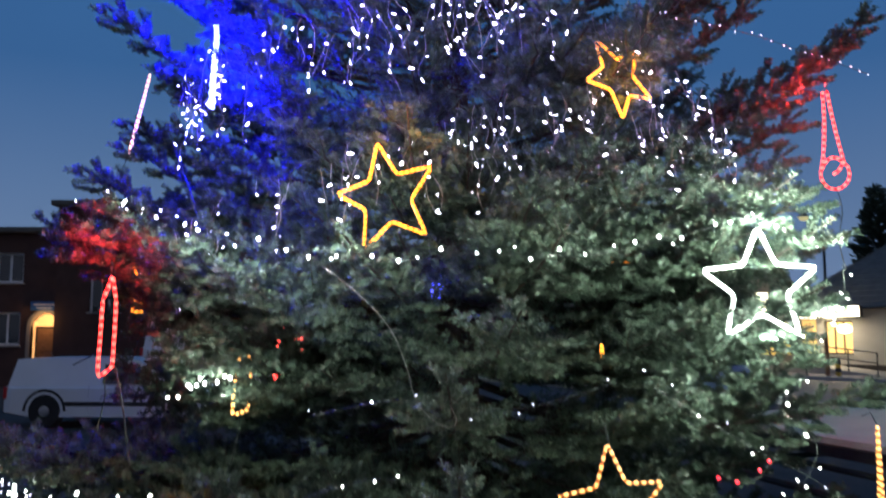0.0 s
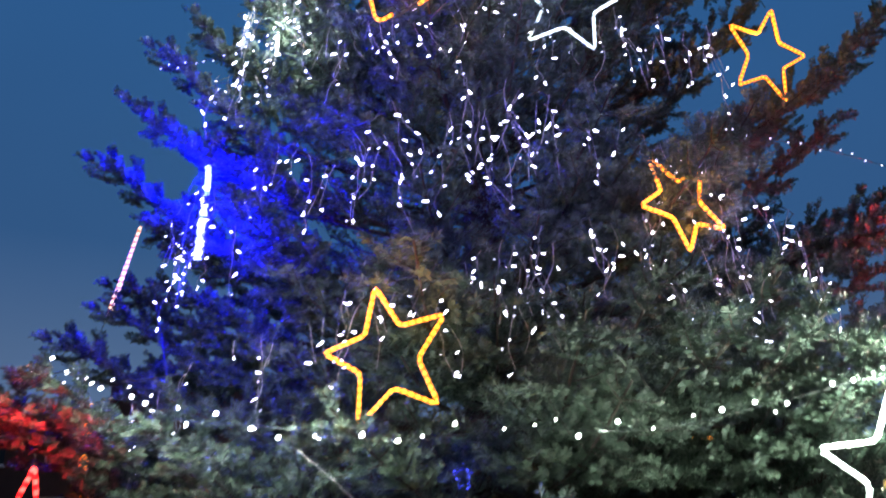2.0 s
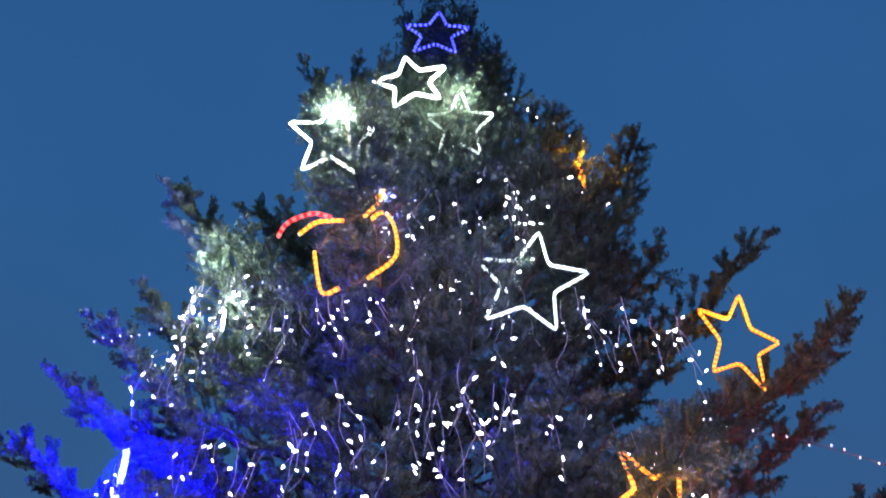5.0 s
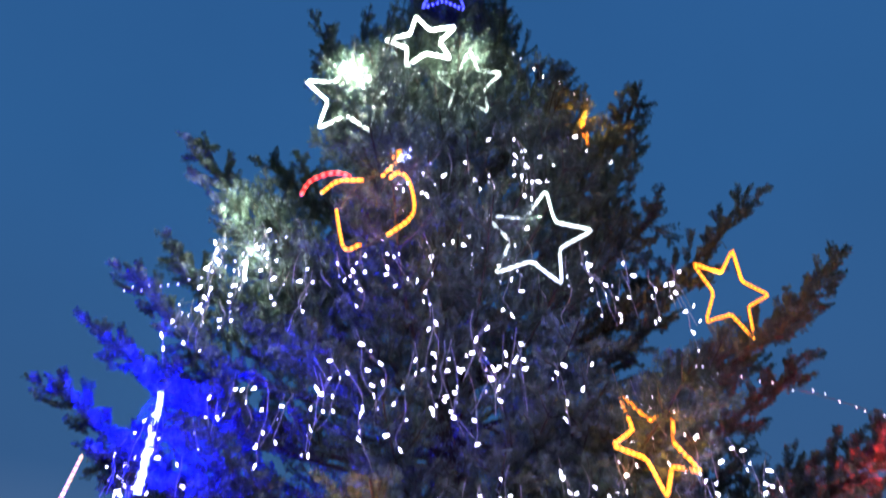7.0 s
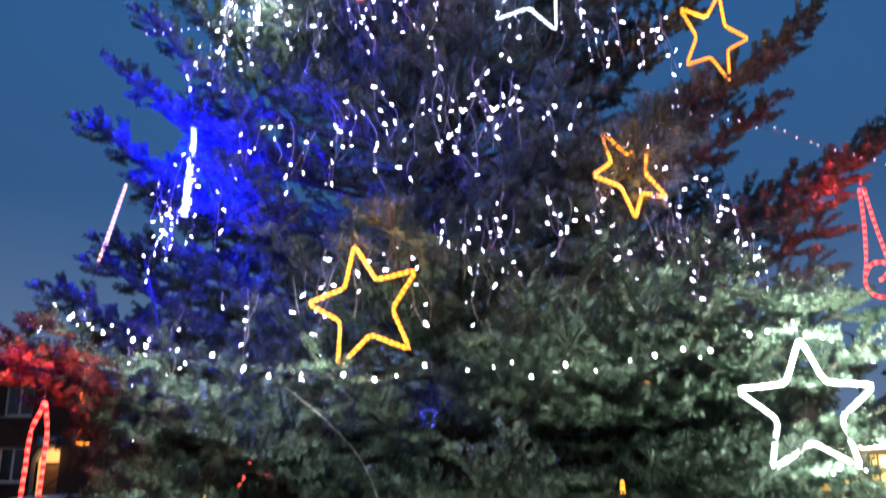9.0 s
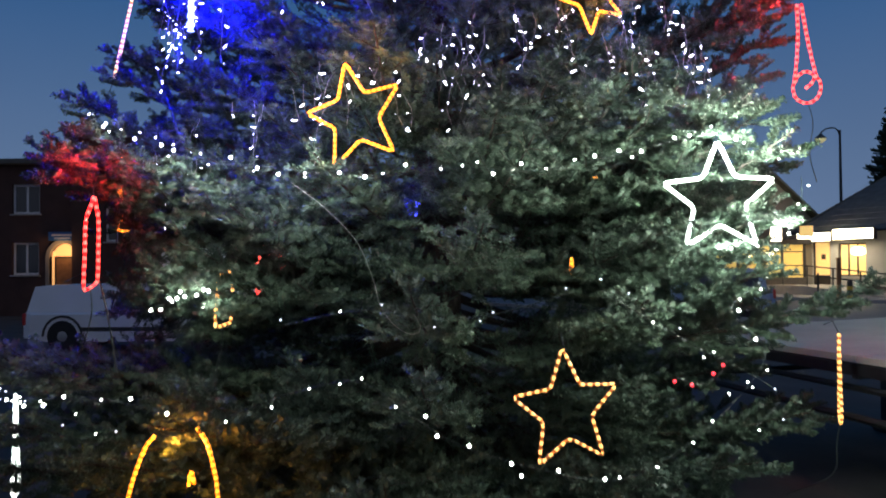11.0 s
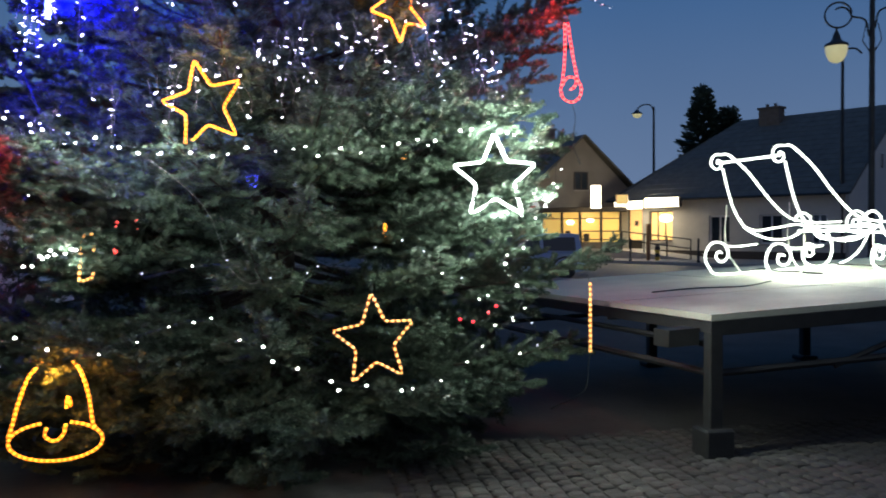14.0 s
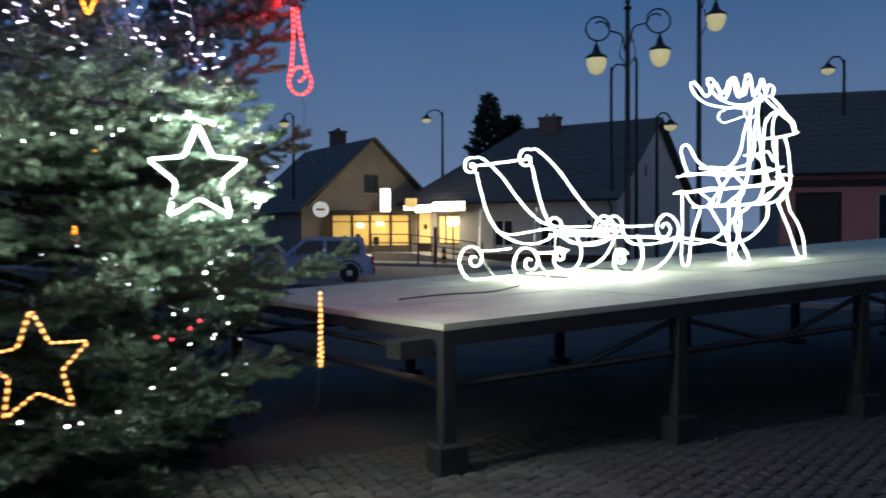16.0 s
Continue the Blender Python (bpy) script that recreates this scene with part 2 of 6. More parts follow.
# ---- mesh helpers ----
class Geo:
    """Collects faces of one mesh."""

    def __init__(self):
        self.v, self.f, self.m, self.smooth = [], [], [], False

    def quad(self, a, b, c, d, mat=0):
        n = len(self.v)
        self.v += [a, b, c, d]
        self.f.append((n, n + 1, n + 2, n + 3))
        self.m.append(mat)

    def poly(self, pts, mat=0):
        n = len(self.v)
        self.v += list(pts)
        self.f.append(tuple(range(n, n + len(pts))))
        self.m.append(mat)

    def box(self, x0, y0, z0, x1, y1, z1, mat=0, bevel=0.0):
        """A box; with bevel its long edges are chamfered."""
        if bevel <= 0:
            self.prism([(x0, y0), (x1, y0), (x1, y1), (x0, y1)], z0, z1, mat)
            return self
        b = bevel
        ring = [(x0 + b, y0), (x1 - b, y0), (x1, y0 + b), (x1, y1 - b), (x1 - b, y1), (x0 + b, y1), (x0, y1 - b), (x0, y0 + b)]
        inner = [(min(max(x, x0 + b), x1 - b), min(max(y, y0 + b), y1 - b)) for x, y in ring]
        n = len(self.v)
        for z, r in ((z0, inner), (z0 + b, ring), (z1 - b, ring), (z1, inner)):
            self.v += [(x, y, z) for x, y in r]
        for k in range(3):
            for i in range(8):
                j = (i + 1) % 8
                self.f.append((n + 8 * k + i, n + 8 * k + j, n + 8 * k + 8 + j, n + 8 * k + 8 + i))
                self.m.append(mat)
        self.f += [tuple(n + i for i in reversed(range(8))), tuple(n + 24 + i for i in range(8))]
        self.m += [mat, mat]
        return self

    def prism(self, ring, z0, z1, mat=0):
        n, k = len(self.v), len(ring)
        self.v += [(x, y, z0) for x, y in ring] + [(x, y, z1) for x, y in ring]
        for i in range(k):
            j = (i + 1) % k
            self.f.append((n + i, n + j, n + k + j, n + k + i))
            self.m.append(mat)
        self.f += [tuple(n + i for i in reversed(range(k))), tuple(n + k + i for i in range(k))]
        self.m += [mat, mat]
        return self

    def slab(self, ring, y0, y1, mat=0):
        """A ring in x, z pushed out along y."""
        n, k = len(self.v), len(ring)
        self.v += [(x, y0, z) for x, z in ring] + [(x, y1, z) for x, z in ring]
        for i in range(k):
            j = (i + 1) % k
            self.f.append((n + i, n + k + i, n + k + j, n + j))
            self.m.append(mat)
        self.f += [tuple(n + i for i in range(k)), tuple(n + k + i for i in reversed(range(k)))]
        self.m += [mat, mat]
        return self

    def tube(self, path, radius, sides=6, mats=(0,), closed=False, run=1):
        """A round bar along a path; radius may be one number or one a point; materials alternate every run segments."""
        P = [Vector(p) for p in path]
        k = len(P)
        rad = radius if isinstance(radius, (list, tuple)) else [radius] * k
        n = len(self.v)
        ref = Vector((0, 0, 1))
        for i in range(k):
            a = P[i - 1] if (i > 0 or closed) else P[i]
            b = P[(i + 1) % k] if (i < k - 1 or closed) else P[i]
            d = (b - a).normalized() if (b - a).length > 1e-9 else Vector((1, 0, 0))
            side = d.cross(ref)
            if side.length < 0.15:
                side = d.cross(Vector((0.3, 1, 0.1)))
            side.normalize()
            up = side.cross(d)
            for s in range(sides):
                w = 2 * math.pi * s / sides
                self.v.append(tuple(P[i] + (side * math.cos(w) + up * math.sin(w)) * rad[i]))
        for i in range(k if closed else k - 1):
            i2 = (i + 1) % k
            for s in range(sides):
                s2 = (s + 1) % sides
                self.f.append((n + i * sides + s, n + i * sides + s2, n + i2 * sides + s2, n + i2 * sides + s))
                self.m.append(mats[(i // run) % len(mats)])
        if not closed:
            self.f.append(tuple(n + s for s in reversed(range(sides))))
            self.f.append(tuple(n + (k - 1) * sides + s for s in range(sides)))
            self.m += [mats[0], mats[0]]
        return self

    def ball(self, c, r, mat=0, rings=5, sides=8, stretch=(1, 1, 1)):
        n = len(self.v)
        self.v.append((c[0], c[1], c[2] - r * stretch[2]))
        for i in range(1, rings):
            p = -math.pi / 2 + math.pi * i / rings
            for s in range(sides):
                w = 2 * math.pi * s / sides
                self.v.append((c[0] + r * stretch[0] * math.cos(p) * math.cos(w), c[1] + r * stretch[1] * math.cos(p) * math.sin(w), c[2] + r * stretch[2] * math.sin(p)))
        self.v.append((c[0], c[1], c[2] + r * stretch[2]))
        top = len(self.v) - 1
        for s in range(sides):
            s2 = (s + 1) % sides
            self.f.append((n, n + 1 + s2, n + 1 + s))
            self.f.append((top, top - sides + s, top - sides + s2))
            self.m += [mat, mat]
            for i in range(rings - 2):
                a = n + 1 + i * sides
                self.f.append((a + s, a + s2, a + sides + s2, a + sides + s))
                self.m.append(mat)
        return self

    def lathe(self, prof, sides=16, mat=0, cx=0, cy=0):
        """A profile of (radius, z) turned round the upright axis."""
        n, k = len(self.v), len(prof)
        for r, z in prof:
            for s in range(sides):
                w = 2 * math.pi * s / sides
                self.v.append((cx + r * math.cos(w), cy + r * math.sin(w), z))
        for i in range(k - 1):
            for s in range(sides):
                s2 = (s + 1) % sides
                self.f.append((n + i * sides + s, n + i * sides + s2, n + (i + 1) * sides + s2, n + (i + 1) * sides + s))
                self.m.append(mat)
        self.f += [tuple(n + s for s in reversed(range(sides))), tuple(n + (k - 1) * sides + s for s in range(sides))]
        self.m += [mat, mat]
        return self

    def wall(self, length, height, thick, holes=(), mat=0, base=0.0):
        """A wall along x, outer face at y=0, with holes (x, z, width, height) that go through it."""
        xs = sorted({0.0, length, *[h[0] for h in holes], *[h[0] + h[2] for h in holes]})
        zs = sorted({base, height, *[h[1] for h in holes], *[h[1] + h[3] for h in holes]})
        nx, nz = len(xs), len(zs)

        def solid(i, j):
            if not (0 <= i < nx - 1 and 0 <= j < nz - 1):
                return False
            cx, cz = (xs[i] + xs[i + 1]) / 2, (zs[j] + zs[j + 1]) / 2
            return not any(h[0] < cx < h[0] + h[2] and h[1] < cz < h[1] + h[3] for h in holes)

        n = len(self.v)
        self.v += [(x, y, z) for y in (0, thick) for z in zs for x in xs]

        def at(i, j, back):
            return n + back * nx * nz + j * nx + i

        for i in range(nx - 1):
            for j in range(nz - 1):
                if not solid(i, j):
                    continue
                new_f = [(at(i, j, 0), at(i + 1, j, 0), at(i + 1, j + 1, 0), at(i, j + 1, 0)), (at(i, j + 1, 1), at(i + 1, j + 1, 1), at(i + 1, j, 1), at(i, j, 1))]
                if not solid(i - 1, j):
                    new_f.append((at(i, j, 1), at(i, j, 0), at(i, j + 1, 0), at(i, j + 1, 1)))
                if not solid(i + 1, j):
                    new_f.append((at(i + 1, j, 0), at(i + 1, j, 1), at(i + 1, j + 1, 1), at(i + 1, j + 1, 0)))
                if not solid(i, j - 1):
                    new_f.append((at(i, j, 1), at(i + 1, j, 1), at(i + 1, j, 0), at(i, j, 0)))
                if not solid(i, j + 1):
                    new_f.append((at(i, j + 1, 0), at(i + 1, j + 1, 0), at(i + 1, j + 1, 1), at(i, j + 1, 1)))
                self.f += new_f
                self.m += [mat] * len(new_f)
        return self

    def mesh(self, name, mats, smooth=False):
        me = bpy.data.meshes.new(name)
        me.from_pydata([tuple(v) for v in self.v], [], self.f)
        for m in mats:
            me.materials.append(m)
        if len(mats) > 1:
            me.polygons.foreach_set("material_index", self.m)
        if smooth:
            me.polygons.foreach_set("use_smooth", [True] * len(me.polygons))
        me.update()
        return me


def part(name, geo, mats, parent, label="", m=None, smooth=False):
    """Links a Geo (or a mesh) as one mesh object under a thing or a part."""
    mats = mats if isinstance(mats, (list, tuple)) else [mats]
    me = geo if isinstance(geo, bpy.types.Mesh) else geo.mesh(name, mats, smooth)
    ob = new(name, me)
    ob.parent = parent
    if m is not None:
        ob.matrix_basis = m
    if label:
        tagged(ob, label)
    return ob


def thing(name, m, label, category, group="", kind=""):
    ob = new(name)
    ob.empty_display_size = 0.1
    ob.matrix_basis = m
    return tagged(ob, label, category, group, kind)


def spline(pts, step=0.03, closed=False):
    """Points at even steps on a smooth curve through pts."""
    P = [Vector(p) for p in pts]
    k = len(P)
    dense = []
    for i in range(k if closed else k - 1):
        p1, p2 = P[i], P[(i + 1) % k]
        p0 = P[i - 1] if (i > 0 or closed) else p1 * 2 - p2
        p3 = P[(i + 2) % k] if (i < k - 2 or closed) else p2 * 2 - p1
        for s in range(24):
            u = s / 24
            dense.append(0.5 * ((2 * p1) + (p2 - p0) * u + (2 * p0 - 5 * p1 + 4 * p2 - p3) * u * u + (3 * p1 - p0 - 3 * p2 + p3) * u ** 3))
    dense.append(P[0].copy() if closed else P[-1].copy())
    return evenly(dense, step, closed)


def evenly(P, step, closed=False):
    P = [Vector(p) for p in P]
    if closed and (P[0] - P[-1]).length > 1e-6:
        P.append(P[0].copy())
    acc = [0.0]
    for a, b in zip(P, P[1:]):
        acc.append(acc[-1] + (b - a).length)
    n = max(2, int(acc[-1] / step))
    out, j = [], 0
    for i in range(n if closed else n + 1):
        s = acc[-1] * i / n
        while j < len(acc) - 2 and acc[j + 1] < s:
            j += 1
        u = (s - acc[j]) / max(1e-9, acc[j + 1] - acc[j])
        out.append(P[j].lerp(P[j + 1], u))
    return out

# ---- ground, road and pavement ----
g = Geo()
g.quad((-900, -900, 0), (900, -900, 0), (900, 900, 0), (-900, 900, 0))
tagged(part("ground", g, M_GROUND, None), "dark worn paving of a market square at dusk", "ground", kind="structure")

HOUSE_U = Vector((0.500, -0.866, 0))      # along the shop fronts
HOUSE_N = Vector((0.866, 0.500, 0))       # away from the square


def strip(name, a, b, w0, w1, z0, z1, mat, label, cat):
    """A band along the shop fronts: from a to b along HOUSE_U, w0 to w1 across."""
    o = Vector((17.89, 41.41, 0))
    ring = [o + HOUSE_U * s + HOUSE_N * w for s, w in ((a, w0), (b, w0), (b, w1), (a, w1))]
    gg = Geo().prism([(p.x, p.y) for p in ring], z0, z1)
    return tagged(part(name, gg, mat, None), label, cat, kind="structure")


strip("road", -60, 60, -17.0, -5.2, -0.2, 0.012, M_ROAD, "grey asphalt street along the shops", "road")
strip("pavement", -60, 60, -5.0, 8.0, -0.2, 0.13, M_PAVE, "pale concrete pavement before the shops", "pavement")
strip("kerb", -60, 60, -5.2, -5.0, -0.2, 0.14, M_KERB, "light concrete kerb along the street", "kerb")
strip("kerb", -60, 60, -17.2, -17.0, -0.2, 0.12, M_KERB, "light concrete kerb beside the square", "kerb")


# ---- buildings ----
def window(parent, x, z, w, h, y=0.10, bars=1, lit_pane=None, frame_mat=None, sill=True):
    fm = frame_mat or M_FRAME
    t, gap = 0.07, (w - 0.07) / (bars + 1)
    gg = Geo().wall(w, h, 0.07, [(t + gap * k, t, gap - t, h - 2 * t) for k in range(bars + 1)])
    gg.v = [(vx + x, vy + y, vz + z) for vx, vy, vz in gg.v]
    win = part("window", gg, fm, parent)
    part("pane", Geo().box(x + t * 0.8, y + 0.03, z + t * 0.8, x + w - t * 0.8, y + 0.045, z + h - t * 0.8), lit_pane or M_GLASS, win)
    if sill:
        part("sill", Geo().box(x - 0.06, -0.07, z - 0.06, x + w + 0.06, y + 0.02, z - 0.004, bevel=0.01), M_KERB, win)
    return win


def door(parent, x, z, w, h, mat, y=0.12):
    gg = Geo().box(x + 0.05, y, z, x + w - 0.05, y + 0.06, z + h - 0.05, bevel=0.008)
    for dz in (0.12, 0.55):
        gg.box(x + 0.16, y - 0.02, z + h * dz, x + w - 0.16, y + 0.004, z + h * (dz + 0.33), bevel=0.01)
    d = part("door", gg, mat, parent)
    fr = Geo().box(x, y - 0.03, z, x + 0.06, y + 0.08, z + h, bevel=0.008).box(x + w - 0.06, y - 0.03, z, x + w, y + 0.08, z + h, bevel=0.008)
    fr.box(x + 0.06, y - 0.03, z + h - 0.06, x + w - 0.06, y + 0.08, z + h, bevel=0.008)
    part("door_frame", fr, M_DARKFRAME, d)
    part("door_handle", Geo().tube([(x + w - 0.16, y - 0.05, z + 1.0), (x + w - 0.28, y - 0.05, z + 1.0)], 0.012), M_RIM, d)
    return d


def roof_slope(parent, corners, rows, proud=0.012):
    """A roof slope with corners bottom-left, bottom-right, top-right, top-left, and its courses of roofing."""
    bl, br, tr, tl = [Vector(c) for c in corners]
    nrm = (br - bl).cross(tl - bl).normalized()

    def sheet(a, b, c, d, lift0, lift1, base):
        gg = Geo()
        gg.v += [tuple(p + nrm * h) for p, h in ((a, lift0), (b, lift0), (c, lift1), (d, lift1))] + [tuple(p + nrm * base) for p in (a, b, c, d)]
        gg.f += [(0, 1, 2, 3), (4, 5, 1, 0), (5, 6, 2, 1), (6, 7, 3, 2), (7, 4, 0, 3), (7, 6, 5, 4)]
        gg.m += [0] * 6
        return gg

    rf = part("roof", sheet(bl, br, tr, tl, 0.05, 0.05, -0.03), M_ROOF, parent)
    for k in range(rows):
        u0, u1 = k / rows, min((k + 1.12) / rows, 1.0)
        part("course", sheet(bl.lerp(tl, u0), br.lerp(tr, u0), br.lerp(tr, u1), bl.lerp(tl, u1), 0.06 + proud, 0.058, 0.054), M_ROOF, rf)
    return rf


def house(m, label, W, D, eave, ridge, wall_mat, side_mat, front_holes=(), side_holes=(), hip=0.0, over=0.35, group=""):
    """A house whose front runs along local x at y=0; the ridge runs along x, hipped by hip at the start."""
    h = thing("house", m, label, "house", group)
    part("front_wall", Geo().wall(W, eave, 0.35, front_holes), wall_mat, h)
    gg = Geo().wall(W, eave, 0.35)
    part("back_wall", gg, wall_mat, h, m=pose(W, D, 0, 0, 0, 180))
    for nm, mm, top in (("side_wall", pose(W, 0.353, 0, 0, 0, 90), True), ("side_wall", pose(0, D - 0.353, 0, 0, 0, -90), hip <= 0.01)):
        L = D - 0.706
        gg = Geo().wall(L, eave, 0.35, side_holes if top and mm.translation.x > 1 else ())
        if top:
            gg.slab([(0, eave), (L, eave), (L / 2, ridge - 0.12)], 0, 0.35)
        part(nm, gg, side_mat, h)
        h.children[-1].matrix_basis = mm
    lo = eave - over * (ridge - eave) / (D / 2)
    roof_slope(h, [(-over if hip < 0.01 else 0, -over, lo), (W + over, -over, lo), (W + over, D / 2, ridge), (hip - (over if hip < 0.01 else 0), D / 2, ridge)], 16)
    roof_slope(h, [(W + over, D + over, lo), (-over if hip < 0.01 else 0, D + over, lo), (hip - (over if hip < 0.01 else 0), D / 2, ridge), (W + over, D / 2, ridge)], 16)
    if hip > 0.01:
        roof_slope(h, [(-over, D + over, lo), (-over, -over, lo), (hip, D / 2 - 0.05, ridge), (hip, D / 2 + 0.05, ridge)], 16)
    part("gutter", Geo().tube([(-0.2, -over - 0.05, lo + 0.02), (W + over, -over - 0.05, lo + 0.02)], 0.06, 8), M_IRON, h)
    part("downpipe", Geo().tube([(W - 0.12, -over - 0.05, lo), (W - 0.12, -0.06, lo - 0.35), (W - 0.12, -0.06, 0.1)], 0.045, 8), M_IRON, h)
    return h


def chimney(parent, x, y, z0, z1, w=0.7, d=0.55):
    gg = Geo().box(x, y, z0, x + w, y + d, z1 - 0.12, bevel=0.015)
    gg.box(x - 0.06, y - 0.06, z1 - 0.12, x + w + 0.06, y + d + 0.06, z1, bevel=0.015)
    for k in (0.3, 0.7):
        gg.lathe([(0.09, z1), (0.08, z1 + 0.18)], 8, cx=x + w * k, cy=y + d / 2)
    return part("chimney", gg, M_BRICK, parent)


def yaw_of(u):
    return math.degrees(math.atan2(u.y, u.x))


# the shop house with the two bright signs
shop_front = [(0.8, 0.55, 0.95, 2.1), (2.15, 0.95, 1.4, 1.55), (5.6, 0.85, 1.1, 1.35), (8.2, 0.85, 1.1, 1.35), (10.6, 0.85, 0.7, 1.35)]
m_shop = Matrix.Translation((17.89, 41.41, 0)) @ pose(0, 0, 0, 0, 0, yaw_of(HOUSE_U))
shop = house(m_shop, "single-storey grey plastered shop house with a dark hipped roof", 12.1, 10.4, 3.3, 7.3, M_PLASTER, M_WHITEWALL,
             shop_front, (), hip=4.4, group="houses round the square")
d = part("door", Geo().box(0.86, 0.14, 0.56, 1.69, 0.19, 2.6, bevel=0.01), M_SHOPLIT, shop, "glazed shop door lit warm yellow from inside")
part("door_frame", Geo().box(0.8, 0.1, 0.55, 0.88, 0.24, 2.65).box(1.67, 0.1, 0.55, 1.75, 0.24, 2.65).box(0.88, 0.1, 2.57, 1.67, 0.24, 2.65).box(0.88, 0.1, 0.55, 1.67, 0.24, 1.0), M_DARKFRAME, d)
part("notice", Geo().box(1.2, 0.125, 1.75, 1.42, 0.137, 2.0), M_DARKFRAME, d)
w = window(shop, 2.15, 0.95, 1.4, 1.55, 0.12, 2, M_SHOPLIT, M_DARKFRAME)
part("display_lamp", Geo().ball((3.12, 0.10, 2.12), 0.28, stretch=(1.4, 0.12, 0.75)), M_SHOPBRIGHT, w, "bright lamp glare inside the shop window")
for x in (5.6, 8.2, 10.6):
    window(shop, x, 0.85, 1.1 if x < 9 else 0.7, 1.35, 0.12, 1)
window(shop, 0, 0, 0.5, 0.8, 0.12, 0, sill=False).matrix_basis = pose(12.25, 0.353 + 3.2, 4.2, 0, 0, 90)
part("plinth", Geo().box(-0.03, -0.06, 0.0, 12.13, -0.003, 0.5, bevel=0.01), M_DARKFRAME, shop)
chimney(shop, 5.75, 4.5, 6.4, 7.8, 1.1, 0.6)


def lit_sign(x0, x1, z0, z1, label):
    s = thing("shop_sign", m_shop, label, "sign", "lit signs over the shop")
    part("sign_box", Geo().box(x0, -0.62, z0, x1, -0.36, z1, bevel=0.02), M_DARKFRAME, s)
    part("sign_face", Geo().box(x0 + 0.03, -0.64, z0 + 0.03, x1 - 0.03, -0.622, z1 - 0.03), M_SIGN, s)
    part("bracket", Geo().tube([((x0 + x1) / 2, -0.36, z1 - 0.05), ((x0 + x1) / 2, 0.02, z1 - 0.05)], 0.02), M_IRON, s)
    return s


lit_sign(0.42, 2.22, 2.58, 3.04, "long glowing cream sign box over the shop door")
lit_sign(2.32, 4.35, 2.64, 3.16, "long glowing cream sign box over the shop window")

# the gabled house with the lit bay
m_gab = Matrix.Translation((20.9, 43.7, 0)) @ pose(0, 0, 0, 0, 0, 97.4)
gab = house(m_gab, "ochre plastered gabled house with a steep dark roof", 9.0, 8.45, 2.95, 6.75, M_OCHRE, M_OCHRE, group="houses round the square")
m_gf = Matrix.Translation((12.52, 42.6, 0)) @ pose(0, 0, 0, 0, 0, 7.4)
aw = window(gab, 0, 0, 0.85, 1.0, -0.06, 1, frame_mat=M_DARKFRAME)
aw.matrix_basis = m_gab.inverted() @ m_gf @ Matrix.Translation((3.7, 0, 3.75))
chimney(gab, 5.8, 3.2, 5.6, 7.35, 0.6, 0.6)
chimney(gab, 4.6, 3.6, 5.9, 7.7, 0.9, 0.7)

m_bay = Matrix.Translation((14.0, 42.06, 0)) @ pose(0, 0, 0, 0, 0, math.degrees(math.atan2(-1.66, 3.57)))
bay = thing("shop_bay", m_bay, "flat-roofed shop bay with tall windows lit yellow", "shop front")
part("roof", Geo().box(-0.35, -0.45, 2.48, 4.45, 1.4, 2.74, bevel=0.03), M_DARKFRAME, bay)
part("plinth", Geo().box(-0.1, 0.0, 0.0, 4.2, 1.2, 0.9, bevel=0.02), M_BRICK, bay)
# the wall glows by itself in place of lamplight falling on it
part("rear_wall", Geo().box(-0.1, 1.22, 0.0, 4.2, 1.4, 2.48), M_BAYLIT, bay, "yellow wall inside the bay that glows as if lit")
for k, x in enumerate((-0.08, 1.0, 1.95, 3.05, 4.05)):
    part("post", Geo().box(x, 0.05, 0.9, x + 0.13, 0.2, 2.48, bevel=0.01), M_DARKFRAME, bay)
for k, (x0, x1) in enumerate(((0.05, 1.0), (1.13, 1.95), (2.08, 3.05), (3.18, 4.05))):
    part("pane", Geo().box(x0, 0.11, 0.9, x1, 0.125, 2.48), M_BAYLIT, bay)
for x, z in ((1.5, 1.95), (2.55, 2.05)):
    part("lamp", Geo().ball((x, 0.08, z), 0.2, stretch=(1.0, 0.15, 0.6)), M_SHOPBRIGHT, bay)
part("display", Geo().box(1.25, 0.06, 0.92, 1.5, 0.108, 1.5, bevel=0.02), M_DARKFRAME, bay)
part("display", Geo().box(2.2, 0.06, 0.92, 2.5, 0.108, 1.35, bevel=0.02), M_DARKFRAME, bay)
part("transom", Geo().box(0.05, 0.06, 2.12, 4.05, 0.105, 2.17), M_DARKFRAME, bay)

s = thing("vertical_sign", Matrix.Translation((15.95, 40.0, 2.62)) @ pose(0, 0, 0, 0, 0, -25), "upright glowing cream sign box on a bracket", "sign", "lit signs over the shop")
part("sign_box", Geo().box(0, 0, 0, 0.56, 0.2, 1.24, bevel=0.02), M_DARKFRAME, s)
part("sign_face", Geo().box(0.03, -0.02, 0.03, 0.53, -0.003, 1.21), M_SIGN, s)
part("bracket", Geo().tube([(0.3, 0.2, 0.9), (0.3, 1.9, 0.9)], 0.025), M_IRON, s)
s = thing("round_sign", Matrix.Translation((12.92, 40.4, 2.75)) @ pose(0, 0, 0, 0, 0, -25), "pale round advertising disc on a bracket", "sign")
disc = Geo().lathe([(0.36, -0.05), (0.40, -0.03), (0.40, 0.03), (0.36, 0.05)], 24)
part("disc", disc, M_SIGNDIM, s, m=pose(0, 0, 0, 90, 0, 0))
part("letter_bar", Geo().box(-0.22, -0.07, -0.05, 0.22, -0.054, 0.05), M_REDBAR, s)
part("bracket", Geo().tube([(0, 0.06, 0), (0, 1.9, 0.0)], 0.025), M_IRON, s)
